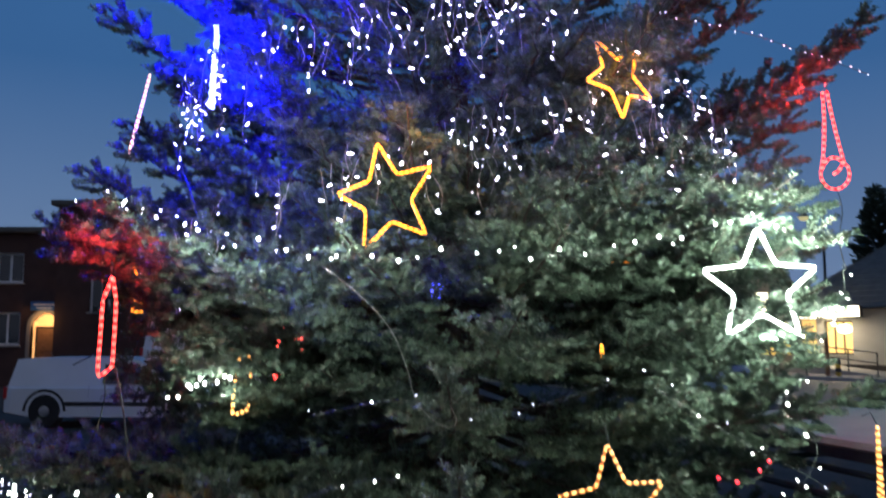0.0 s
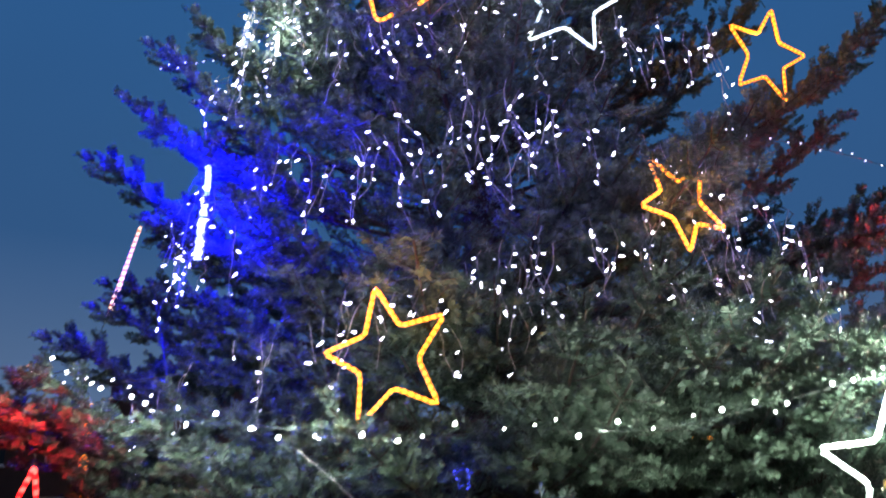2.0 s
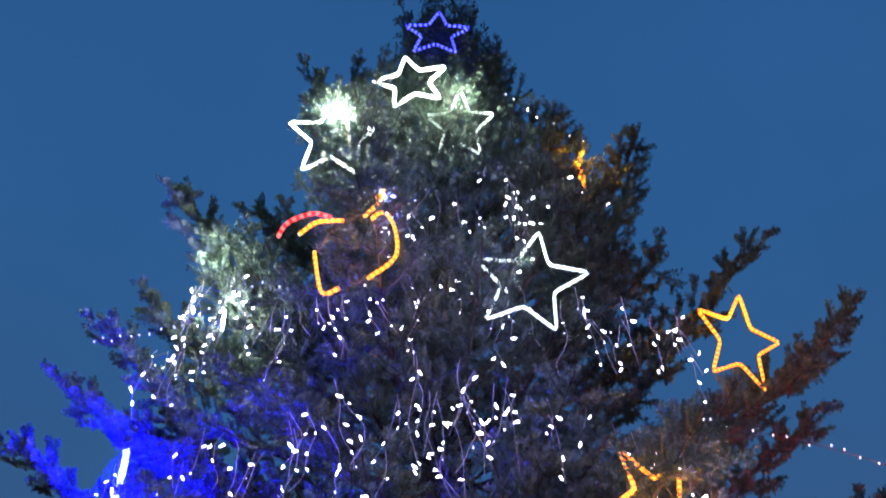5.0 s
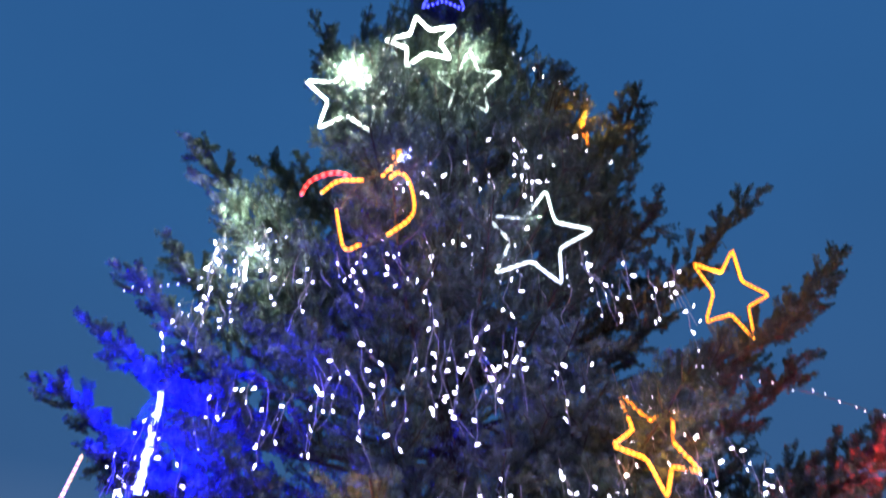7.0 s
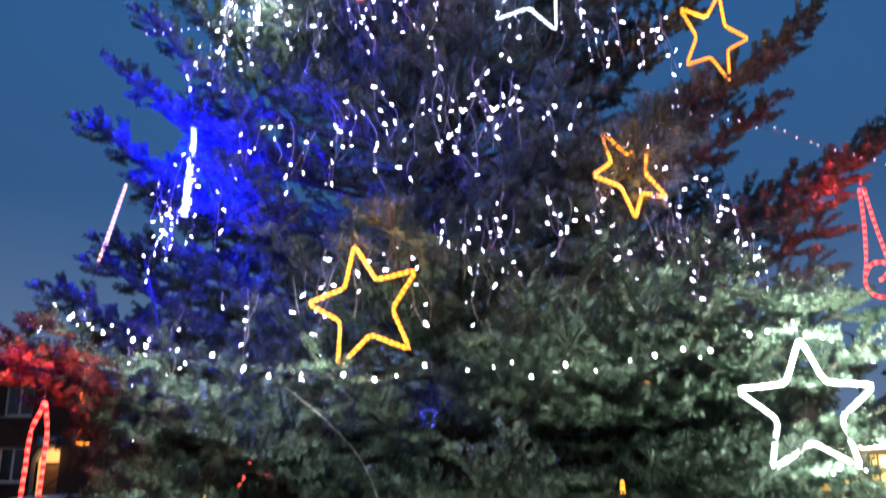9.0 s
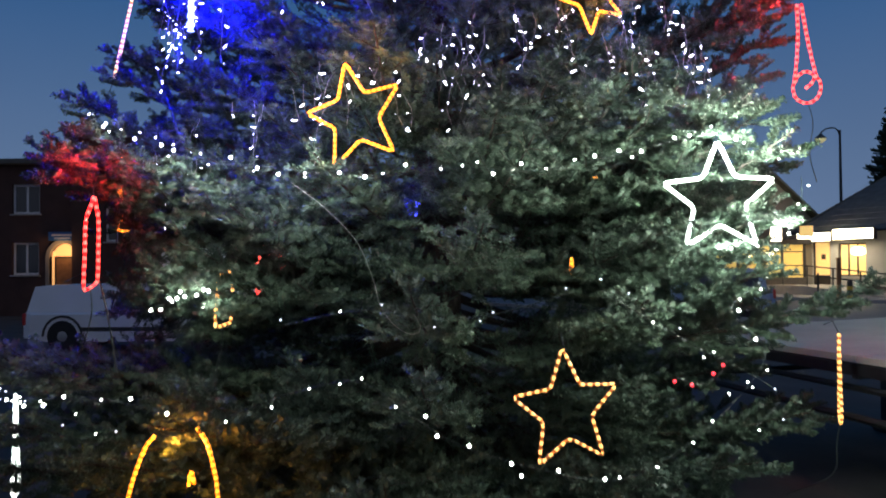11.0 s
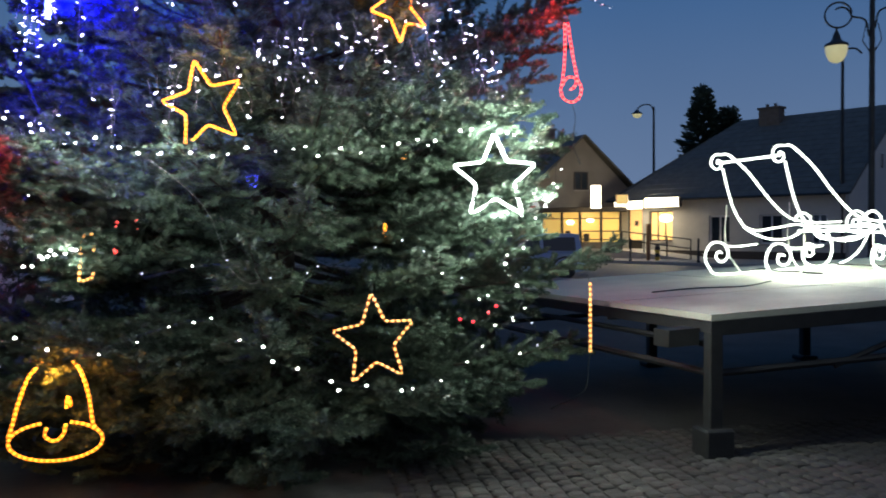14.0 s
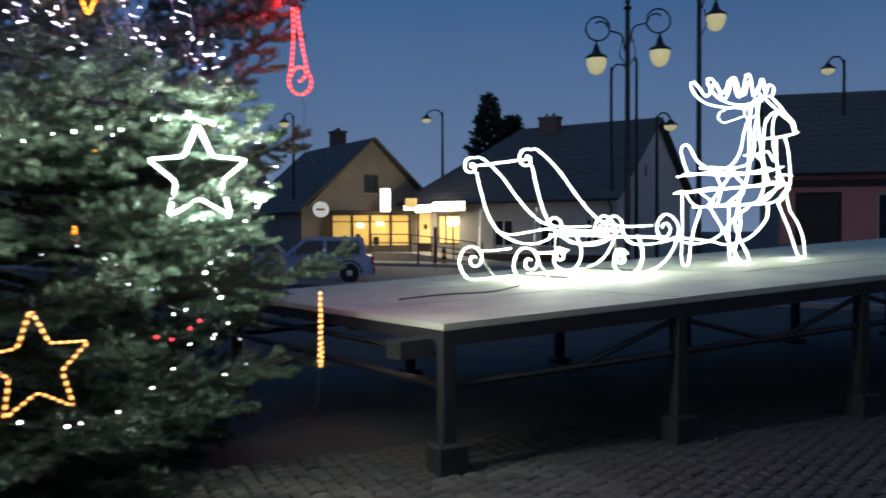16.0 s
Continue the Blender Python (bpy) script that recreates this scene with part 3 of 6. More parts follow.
s = thing("small_sign", Matrix.Translation((17.0, 39.2, 2.85)) @ pose(0, 0, 0, 0, 0, -25), "small lit shop sign between the two houses", "sign")
part("sign_box", Geo().box(0, 0, 0, 0.62, 0.16, 0.5, bevel=0.02), M_DARKFRAME, s)
part("sign_face", Geo().box(0.03, -0.02, 0.03, 0.59, -0.003, 0.47), M_SHOPLIT, s)

# ramp with handrails before the shop
ramp = thing("ramp", Matrix.Translation((17.89, 41.41, 0.13)) @ pose(0, 0, 0, 0, 0, yaw_of(HOUSE_U)), "grey concrete entrance ramp with steel handrails", "ramp")
gg = Geo()
gg.slab([(-0.6, 0.0), (6.2, 0.0), (1.9, 0.42), (-0.6, 0.42)], -2.3, -0.1)
part("slope", gg, M_KERB, ramp)
for x in (-0.5, 0.8, 2.1, 3.4, 4.7, 6.0):
    zz = 0.42 if x < 1.9 else 0.42 * (6.2 - x) / 4.3
    part("post", Geo().tube([(x, -2.2, zz), (x, -2.2, zz + 0.95)], 0.03, 6), M_FRAMEBAR, ramp)
for dz in (0.5, 0.93):
    part("handrail", Geo().tube([(-0.5, -2.2, 0.42 + dz), (1.9, -2.2, 0.42 + dz), (6.0, -2.2, 0.02 + dz)], 0.03, 6), M_FRAMEBAR, ramp)

# thin posts along the kerb
for s_ in (-6.0, -2.5, 1.0, 4.5, 8.0):
    o = Vector((17.89, 41.41, 0)) + HOUSE_U * s_ + HOUSE_N * -4.8
    b = thing("street_post", pose(o.x, o.y, 0.13), "thin dark steel post at the edge of the street", "post", "posts along the street")
    part("shaft", Geo().lathe([(0.045, 0), (0.045, 0.98), (0.02, 1.05)], 8), M_IRON, b)
    part("foot", Geo().lathe([(0.09, 0.0), (0.09, 0.05), (0.05, 0.08)], 8), M_IRON, b)

# striped bollard and a wooden post before the shop
M_HAZARD = principled("yellow_hazard_paint", (0.55, 0.36, 0.05), 0.6, var=0.2, scale=9, bump=0.1)
bol = thing("bollard", pose(17.3, 35.1, 0.13), "short bollard with yellow and black bands on the pavement", "bollard")
for k in range(4):
    part("band", Geo().lathe([(0.11, 0.16 * k), (0.112, 0.16 * k + 0.01), (0.11, 0.16 * k + 0.158)], 10), M_TRIM if k % 2 else M_HAZARD, bol)
part("cap", Geo().lathe([(0.11, 0.642), (0.09, 0.69), (0.02, 0.71)], 10), M_TRIM, bol)
pst = thing("wooden_post", pose(16.9, 35.2, 0.13), "pale weathered wooden post beside the ramp", "post")
part("shaft", Geo().box(-0.07, -0.07, 0.0, 0.07, 0.07, 1.62, bevel=0.012), M_WOODDOOR, pst)
part("cap", Geo().box(-0.09, -0.09, 1.622, 0.09, 0.09, 1.68, bevel=0.015), M_WOODDOOR, pst)

# the pink house
u_p = Vector((0.762, -0.648, 0))
m_pink = Matrix.Translation((27.7, 24.8, 0)) @ pose(0, 0, 0, 0, 0, yaw_of(u_p))
pk = house(m_pink, "low pink plastered house with a dark roof", 16.0, 8.6, 4.15, 7.75, M_PINK, M_OCHRE,
           [(0.55, 0.15, 1.75, 3.0), (3.6, 1.1, 1.2, 2.0), (6.2, 0.15, 1.2, 2.6), (9.0, 1.1, 1.2, 2.0)], group="houses round the square")
door(pk, 0.55, 0.15, 1.75, 3.0, M_DARKFRAME)
door(pk, 6.2, 0.15, 1.2, 2.6, M_DARKFRAME)
window(pk, 3.6, 1.1, 1.2, 2.0)
window(pk, 9.0, 1.1, 1.2, 2.0)
part("band", Geo().box(-0.02, -0.06, 3.36, 16.02, -0.003, 3.66, bevel=0.01), M_DARKFRAME, pk)
part("plinth", Geo().box(-0.02, -0.05, 0, 0.5, -0.003, 1.1), M_OCHRE, pk)
part("plinth", Geo().box(2.4, -0.05, 0, 6.1, -0.003, 1.0), M_OCHRE, pk)

# the brown brick town house with the lit arch
arch_x = 6.37
m_town = pose(-20.0, 30.0, 0)
town = thing("town_house", m_town, "dark brown brick two-storey building with a lit arched doorway", "building", "houses round the square")
holes_low = [(arch_x, 0.15, 0.98, 2.42), (5.05, 3.62, 0.98, 1.05), (5.05, 1.45, 0.95, 1.15), (2.6, 3.62, 1.1, 1.05), (2.6, 1.45, 1.1, 1.15)]
part("front_wall", Geo().wall(7.2, 5.35, 0.4, holes_low), M_CLAY, town)
holes_hi = [(1.2, 4.6, 1.0, 0.95), (1.18, 2.6, 0.45, 1.25), (1.8, 2.6, 0.45, 1.25), (4.0, 4.6, 1.0, 0.95), (4.0, 2.5, 1.0, 1.3), (6.6, 4.6, 1.0, 0.95), (6.6, 2.5, 1.0, 1.3)]
hi = part("front_wall", Geo().wall(9.5, 6.3, 0.4, holes_hi), M_CLAY, town, m=pose(7.203, -0.12, 0))
for bx in ((0, 0, 0.35, 5.35), (16.3, 0, 16.65, 6.3), (7.21, 5.57, 7.5, 6.3)):
    part("side_wall", Geo().box(bx[0], 0.41, bx[1], bx[2], 9.59, bx[3]), M_CLAY, town)
part("back_wall", Geo().box(0.36, 9.6, 0, 16.29, 10, 5.9), M_CLAY, town)
part("roof", Geo().box(-0.2, -0.25, 5.36, 7.19, 10.1, 5.56, bevel=0.03), M_ROOF, town)
part("roof", Geo().box(7.0, -0.35, 6.305, 16.9, 10.1, 6.5, bevel=0.03), M_ROOF, town)
arch = Geo()
for k in range(8):
    a0, a1 = math.pi * (1 - k / 8), math.pi * (1 - (k + 1) / 8)
    p = [(arch_x + 0.49 + r * math.cos(a), 2.08 + r * math.sin(a)) for r, a in ((0.49, a0), (0.49, a1), (0.62, a1), (0.62, a0))]
    arch.slab(p, -0.04, 0.3)
arch.box(arch_x - 0.13, -0.04, 0.15, arch_x, 0.3, 2.08).box(arch_x + 0.98, -0.04, 0.15, arch_x + 1.11, 0.3, 2.08)
ad = part("arch", arch, M_OCHRE, town)
part("fanlight", Geo().box(arch_x + 0.02, 0.36, 2.02, arch_x + 0.96, 0.38, 2.55), M_ARCH, ad, "glowing orange fanlight")
# strips that glow themselves, for the doorway's light on its jambs
part("reveal", Geo().box(arch_x + 0.004, 0.2, 0.2, arch_x + 0.05, 0.35, 2.3).box(arch_x + 0.93, 0.2, 0.2, arch_x + 0.976, 0.35, 2.3), M_ARCH, ad)
door(town, arch_x + 0.05, 0.15, 0.88, 1.95, M_WOODDOOR, 0.3)
for (x, z, w_, h_) in holes_low[1:]:
    window(town, x, z, w_, h_, 0.12, 1)
for (x, z, w_, h_) in holes_hi:
    window(hi, x, z, w_, h_, 0.12, 0 if w_ < 0.6 else 1, frame_mat=M_FRAME if w_ < 0.6 else M_DARKFRAME)
s = thing("name_board", pose(-20.0 + arch_x, 30.0, 2.6), "blue board with pale lettering over the arch", "sign")
part("board", Geo().box(0.0, -0.1, 0.05, 0.98, -0.05, 0.36, bevel=0.008), M_BLUESIGN, s)
part("letter_bar", Geo().box(0.12, -0.115, 0.22, 0.86, -0.104, 0.28), M_SIGNBAR, s)
part("letter_bar", Geo().box(0.22, -0.115, 0.11, 0.76, -0.104, 0.16), M_SIGNBAR, s)
# unseen lamps added before door, shop and bay to carry their light outwards
glow("doorway_lamp", -20 + arch_x + 0.49, 29.8, 2.3, (1.0, 0.55, 0.22), 9, 0.08)
glow("shop_glow", 18.5, 38.6, 2.9, (1.0, 0.86, 0.6), 170, 0.3)
glow("bay_glow", 15.4, 39.6, 2.1, (1.0, 0.74, 0.36), 45, 0.3)

# far rows of houses that close the square
for k, (x, y, yaw_, w_, e_, r_) in enumerate(((-46, 34, 0, 22, 5.5, 8.5), (-4, 52, 0, 17, 3.4, 7.0), (44, 12, -62, 20, 4.2, 8.0), (-40, -20, 90, 40, 5.0, 8.5), (40, -30, 180, 70, 5.0, 8.5))):
    fh = house(pose(x, y, 0, 0, 0, yaw_), "plain dark house closing the far side of the square", w_, 9.0, e_, r_, M_OCHRE, M_OCHRE, group="houses round the square")


# ---- street lamps ----
def lantern_geo():
    cap = Geo().lathe([(0.02, 0.36), (0.05, 0.30), (0.07, 0.22), (0.11, 0.16), (0.19, 0.12), (0.21, 0.09), (0.205, 0.07)], 16)
    glass = Geo().lathe([(0.195, 0.068), (0.19, -0.02), (0.16, -0.12), (0.11, -0.20), (0.04, -0.23)], 16)
    return cap.mesh("cap", [M_IRON], True), glass.mesh("globe", [M_LANTERN], True)


CAP, GLOBE = lantern_geo()


def scroll_lamp(x, y, yaw_, arms, top, label):
    """A post with scroll arms, each of which carries a hanging lantern."""
    L = thing("street_lamp", pose(x, y, 0, 0, 0, yaw_), label, "street lamp", "street lamps on the square")
    part("base", Geo().lathe([(0.20, 0), (0.20, 0.12), (0.15, 0.2), (0.13, 0.9), (0.09, 1.0), (0.07, 1.1)], 12), M_IRON, L)
    part("post", Geo().lathe([(0.06, 1.1), (0.055, 3.0), (0.045, top)], 10), M_IRON, L)
    for side, reach, drop in arms:
        c = (side * (reach - 0.03), top - drop + 0.64)
        pts = [(side * 0.05, 0, c[1] - 0.42), (side * 0.12, 0, c[1] - 0.12)]
        for k in range(17):
            a = math.pi * (1.05 - 2.0 * k / 16)
            pts.append((c[0] + side * 0.23 * math.cos(a), 0, c[1] + 0.23 * math.sin(a)))
        for k in range(5):
            a = math.pi * (-1.05 - 0.6 * k / 4)
            pts.append((c[0] + side * (0.19 - 0.02 * k) * math.cos(a), 0, c[1] + 0.02 + (0.17 - 0.02 * k) * math.sin(a)))
        arm = part("scroll_arm", Geo().tube(spline(pts, 0.04), 0.018, 6), M_IRON, L)
        part("rod", Geo().tube([(side * reach, 0, top - drop + 0.40), (side * reach, 0, top - drop + 0.30)], 0.02, 6), M_IRON, arm)
        lan = part("lantern", CAP, None, L, "black cap over a cream glass lantern", pose(side * reach, 0, top - drop))
        part("globe", GLOBE, None, lan)
        part("brace", Geo().tube([(side * 0.04, 0, top - 1.05), (side * 0.16, 0, top - 0.85), (side * 0.10, 0, top - 0.55)], 0.012, 5), M_IRON, L)
    part("finial", Geo().lathe([(0.045, top), (0.09, top + 0.03), (0.03, top + 0.1), (0.05, top + 0.16), (0.005, top + 0.3)], 10), M_IRON, L)
    return L


scroll_lamp(10.78, 12.74, -24.5, ((-1, 0.60, 1.0), (1, 0.62, 0.85)), 5.85, "dark iron lamp post with two scrolled arms and cream lanterns")
scroll_lamp(12.40, 12.58, -24.5, ((1, 0.33, 0.75),), 6.55, "tall dark iron lamp post with close-set scrolled arms")


def arm_lamp(x, y, top, reach, yaw_, label, head=True):
    L = thing("street_lamp", pose(x, y, 0, 0, 0, yaw_), label, "street lamp", "far street lamps")
    part("post", Geo().lathe([(0.11, 0), (0.10, 0.6), (0.06, top)], 8), M_IRON, L)
    part("arm", Geo().tube(spline([(0, 0, top - 0.3), (-reach * 0.2, 0, top + 0.1), (-reach * 0.7, 0, top + 0.12), (-reach, 0, top - 0.1)], 0.15), 0.04, 6), M_IRON, L)
    if not head:
        return L
    h_ = part("head", Geo().lathe([(0.06, 0.28), (0.14, 0.18), (0.30, 0.05), (0.32, 0.0)], 12, cx=-reach, cy=0), M_IRON, L, m=pose(0, 0, top - 0.4))
    part("globe", Geo().lathe([(0.28, -0.004), (0.24, -0.14), (0.10, -0.22)], 12, cx=-reach, cy=0), M_LANTERN, h_)
    return L


arm_lamp(21.9, 45.15, 8.75, 0.95, -25, "far street lamp with one curved arm")
arm_lamp(24.3, 28.4, 6.55, 0.6, 160, "street lamp with a short arm behind the shop house")
arm_lamp(23.97, 31.2, 9.1, 0.75, 155, "slender lamp pole behind the shop roof", False)
arm_lamp(31.7, 25.1, 8.95, 0.7, -25, "tall street lamp before the pink house")
arm_lamp(25.4, 31.2, 9.6, 0.1, -25, "dark pole beside the white gable wall", False)
arm_lamp(12.7, 44.8, 8.0, 0.5, -25, "far lamp pole behind the gabled roof")


# ---- cars ----
def car(m, label, L, H, W, paint, hood, boot, group="parked cars", plate=True, panel=False):
    """A parked car along local x, front at +x. hood, boot: where the screen and the rear window meet the body, as parts of the length."""
    c = thing("car", m, label, "car", group)
    belt = H * 0.60
    prof = [(0.0, 0.30), (0.0, 0.72 * belt), (0.03, belt * 0.97), (boot * L, belt), (hood * L, belt), (L * 0.93, belt * 0.84), (L * 0.995, belt * 0.60), (L, 0.30), (L * 0.9, 0.22), (L * 0.1, 0.22)]
    sec = [(-W / 2, 0.93), (-W / 2 + 0.06, 1.0), (W / 2 - 0.06, 1.0), (W / 2, 0.93)]
    gg = Geo()
    n, k = 0, len(prof)
    for y, sh in sec:
        for x, z in prof:
            gg.v.append((L / 2 + (x - L / 2) * (sh if sh < 1 else 1), y, 0.22 + (z - 0.22) * sh))
    for j in range(3):
        for i in range(k):
            i2 = (i + 1) % k
            gg.f.append((j * k + i, j * k + k + i, j * k + k + i2, j * k + i2))
            gg.m.append(0)
    gg.f += [tuple(range(k)), tuple(3 * k + i for i in reversed(range(k)))]
    gg.m += [0, 0]
    body = part("body", gg, paint, c, smooth=False)
    rb, rf = boot * L + 0.12 + 0.10 * L * (boot > 0.1), hood * L - 0.17 * L
    roof_pts = [(boot * L + 0.02, belt), (rb, H - 0.03), (rb + 0.3, H), (rf - 0.3, H), (rf, H - 0.04), (hood * L, belt)]
    gg = Geo()
    k = len(roof_pts)
    for y in (-1, 1):
        for x, z in roof_pts:
            gg.v.append((x, y * (W / 2 - 0.05 - (0.13 if z > belt + 0.05 else 0.0)), z))
    for i in range(k - 1):
        gg.f.append((i, i + 1, k + i + 1, k + i))
        gg.m.append(0)
    gg.f += [tuple(reversed(range(k))), tuple(k + i for i in range(k))]
    gg.m += [0, 0]
    cab = part("cabin", gg, paint, c)
    for y in (-1, 1):
        yb, yt = y * (W / 2 - 0.045), y * (W / 2 - 0.165)
        x0, x1, x2, x3 = boot * L + 0.22, rb + 0.14, rf - 0.06, hood * L - 0.22
        mid = (x0 + x3) / 2
        if panel:
            mid = x2 - 0.62
        for a0, a1, b0, b1 in ((x0, mid - 0.05, x1, mid - 0.05), (mid + 0.05, x3, mid + 0.05, x2)):
            if panel and a0 == x0:
                continue
            q = Geo()
            o = 0.012 * y
            pts = [(a0, yb + o, belt + 0.04), (a1, yb + o, belt + 0.04), (b1, yt + o, H - 0.12), (b0, yt + o, H - 0.12)]
            q.poly(pts if y < 0 else list(reversed(pts)))
            pts2 = [(p[0], p[1] - 0.02 * y, p[2]) for p in pts]
            q.poly(list(reversed(pts2)) if y < 0 else pts2)
            part("side_window", q, M_GLASS, cab)
    for nm, p0, p1, s in (("windscreen", (hood * L - 0.02, belt + 0.03), (rf + 0.03, H - 0.06), 1), ("rear_window", (boot * L + 0.02, belt + 0.06), (rb + 0.0, H - 0.08), -1)):
        q = Geo()
        o = 0.015 * s
        pts = [(p0[0] + o, -W / 2 + 0.16, p0[1]), (p0[0] + o, W / 2 - 0.16, p0[1]), (p1[0] + o, W / 2 - 0.26, p1[1]), (p1[0] + o, -W / 2 + 0.26, p1[1])]
        q.poly(pts)
        q.poly([(x - 0.02 * s, y, z) for x, y, z in reversed(pts)])
        part(nm, q, M_GLASS, cab)
    for x in (0.19 * L, 0.81 * L):
        for y in (-1, 1):
            wl = part("wheel", Geo().lathe([(0.20, -0.10), (0.30, -0.10), (0.325, -0.07), (0.325, 0.07), (0.30, 0.10), (0.20, 0.10)], 20), M_RUBBER, c, m=pose(x, y * (W / 2 - 0.09), 0.325, 90, 0, 0))
            rim = Geo().lathe([(0.05, -0.105), (0.19, -0.09), (0.20, 0.09), (0.05, 0.105)], 16)
            part("rim", rim, M_RIM, wl)
            part("wheel_arch", Geo().tube([(x + 0.39 * math.cos(a), y * (W / 2 - 0.005), 0.325 + 0.39 * math.sin(a)) for a in [math.pi * k / 10 for k in range(11)]], 0.03, 5), M_TRIM, body)
    part("bumper", Geo().box(-0.06, -W / 2 + 0.08, 0.28, 0.10, W / 2 - 0.08, 0.52, bevel=0.04), M_TRIM, c)
    part("bumper", Geo().box(L - 0.10, -W / 2 + 0.08, 0.26, L + 0.05, W / 2 - 0.08, 0.48, bevel=0.04), M_TRIM, c)
    for y in (-1, 1):
        part("tail_light", Geo().box(-0.02, y * (W / 2 - 0.13) - 0.10, belt * 0.68, 0.07, y * (W / 2 - 0.13) + 0.10, belt * 0.98, bevel=0.02), M_TAIL, c)
        part("headlight", Geo().box(L - 0.22, y * (W / 2 - 0.22) - 0.14, belt * 0.60, L - 0.02, y * (W / 2 - 0.22) + 0.14, belt * 0.76, bevel=0.03), M_HEAD, c)
        part("mirror", Geo().box(hood * L - 0.42, y * (W / 2 + 0.07) - 0.08, belt + 0.03, hood * L - 0.30, y * (W / 2 + 0.07) + 0.08, belt + 0.18, bevel=0.03), paint, c)
        part("door_seam", Geo().tube([((boot + hood) * L / 2, y * (W / 2 - 0.005), 0.3), ((boot + hood) * L / 2, y * (W / 2 - 0.005), belt)], 0.006, 4), M_TRIM, body)
        part("side_strip", Geo().box(0.28 * L, y * (W / 2) - 0.012, 0.42, 0.72 * L, y * (W / 2) + 0.012, 0.50, bevel=0.004), M_TRIM, body)
    if plate:
        part("number_plate", Geo().box(-0.075, -0.26, 0.40, -0.061, 0.26, 0.51), M_PLATE, c)
    return c


car(pose(10.1, 25.1, 0.0, 0, 0, 160), "dark blue hatchback parked at the edge of the square", 3.9, 1.46, 1.7, M_CARBLUE, 0.72, 0.05)
car(pose(8.9, 29.0, 0.0, 0, 0, 165), "pale silver car parked behind the hatchback", 4.1, 1.45, 1.7, M_CARGREY, 0.72, 0.14)
car(pose(-7.95, 17.6, 0.0, 0, 0, -3), "white small van parked before the brick building", 4.25, 1.32, 1.75, M_CARWHITE, 0.76, 0.012, panel=True)
car(pose(-7.6, 24.0, 0.0, 0, 0, 4), "tall white delivery van with a sloped front", 5.2, 2.45, 1.95, M_CARWHITE, 0.84, 0.012, panel=True)


# ---- conifers behind the houses ----
def far_conifer(x, y, base, top, r, label):
    c = thing("conifer", pose(x, y, 0), label, "tree", "conifers behind the houses")
    part("trunk", Geo().tube([(0, 0, 0), (0.03, 0, top * 0.5), (0, 0, top)], [0.22, 0.13, 0.02], 7), M_BARK, c)
    rnd = random.Random(int(x * 7))
    gg = Geo()
    for k in range(420):
        u = rnd.random() ** 0.8
        z = base + (top - base) * u
        rr = r * (1 - u) ** 0.8 * rnd.uniform(0.7, 1.1) + 0.12
        a = rnd.uniform(0, 2 * math.pi)
        d = Vector((math.cos(a), math.sin(a), rnd.uniform(-0.1, 0.9)))
        side = Vector((-math.sin(a), math.cos(a), 0)) * rnd.uniform(0.10, 0.22)
        p0, p1 = d * rr * 0.2, d * rr * rnd.uniform(0.7, 1.12)
        for s in (-1, 0, 1):
            q = p1 + side * s * 2.2 + Vector((0, 0, rnd.uniform(-0.6, 0.6)))
            gg.poly([(p0.x, p0.y, z), (q.x + side.x, q.y + side.y, z + q.z * 0.3), (q.x * 1.08, q.y * 1.08, z + q.z * 0.3 + 0.12), (q.x - side.x, q.y - side.y, z + q.z * 0.3 - 0.05)])
    part("crown", gg, M_NEEDLE, c)


far_conifer(26.9, 48.6, 3.0, 10.6, 2.5, "dark pointed conifer rising behind the shop roof")
far_conifer(28.1, 47.6, 3.0, 9.1, 2.1, "shorter dark conifer behind the shop roof")

# ---- stage deck ----
DECK_A = Vector((3.09, 4.61, 1.012))
DU, DV = Vector((1.0, 0.0, 0.0)), Vector((-0.17, 0.985, 0.0))
DECK_SLOPE = (0.052, 0.0)


def on_deck(u, v, up=0.0):
    p = DECK_A + DU * u + DV * v
    p.z = DECK_A.z + DECK_SLOPE[0] * (p.x - DECK_A.x) + DECK_SLOPE[1] * (p.y - DECK_A.y) + up
    return p


def deck_z(x, y):
    return DECK_A.z + DECK_SLOPE[0] * (x - DECK_A.x) + DECK_SLOPE[1] * (y - DECK_A.y)


def slab_on_deck(gg, u0, v0, u1, v1, top, bottom):
    n = len(gg.v)
    for h_ in (bottom, top):
        gg.v += [tuple(on_deck(u, v, h_)) for u, v in ((u0, v0), (u1, v0), (u1, v1), (u0, v1))]
    gg.f += [(n + 3, n + 2, n + 1, n), (n + 4, n + 5, n + 6, n + 7)] + [(n + i, n + (i + 1) % 4, n + 4 + (i + 1) % 4, n + 4 + i) for i in range(4)]
    gg.m += [0] * 6


stage = thing("stage", pose(0, 0, 0), "low open stage of grey plywood panels on a dark steel frame", "stage")
NU, NV, PV = 6, 3, 1.3
for i in range(NU):
    for j in range(NV):
        gg = Geo()
        slab_on_deck(gg, i * 2.0 + 0.006, j * PV + 0.006, i * 2.0 + 1.994, j * PV + PV - 0.006, 0.002 * ((i + j) % 2), -0.045)
        part("panel", gg, M_DECK, stage)
for v in (0.03, 1.3, 2.6, 3.87):
    gg = Geo()
    slab_on_deck(gg, 0.0, v - 0.03, NU * 2.0, v + 0.03, -0.05, -0.15)
    part("beam", gg, M_STEEL, stage)
for u in (0.03, 2.0, 4.0, 6.0, 8.0, 10.0, 11.97):
    gg = Geo()
    slab_on_deck(gg, u - 0.03, 0.06, u + 0.03, 3.84, -0.055, -0.13)
    part("crossbeam", gg, M_STEEL, stage)
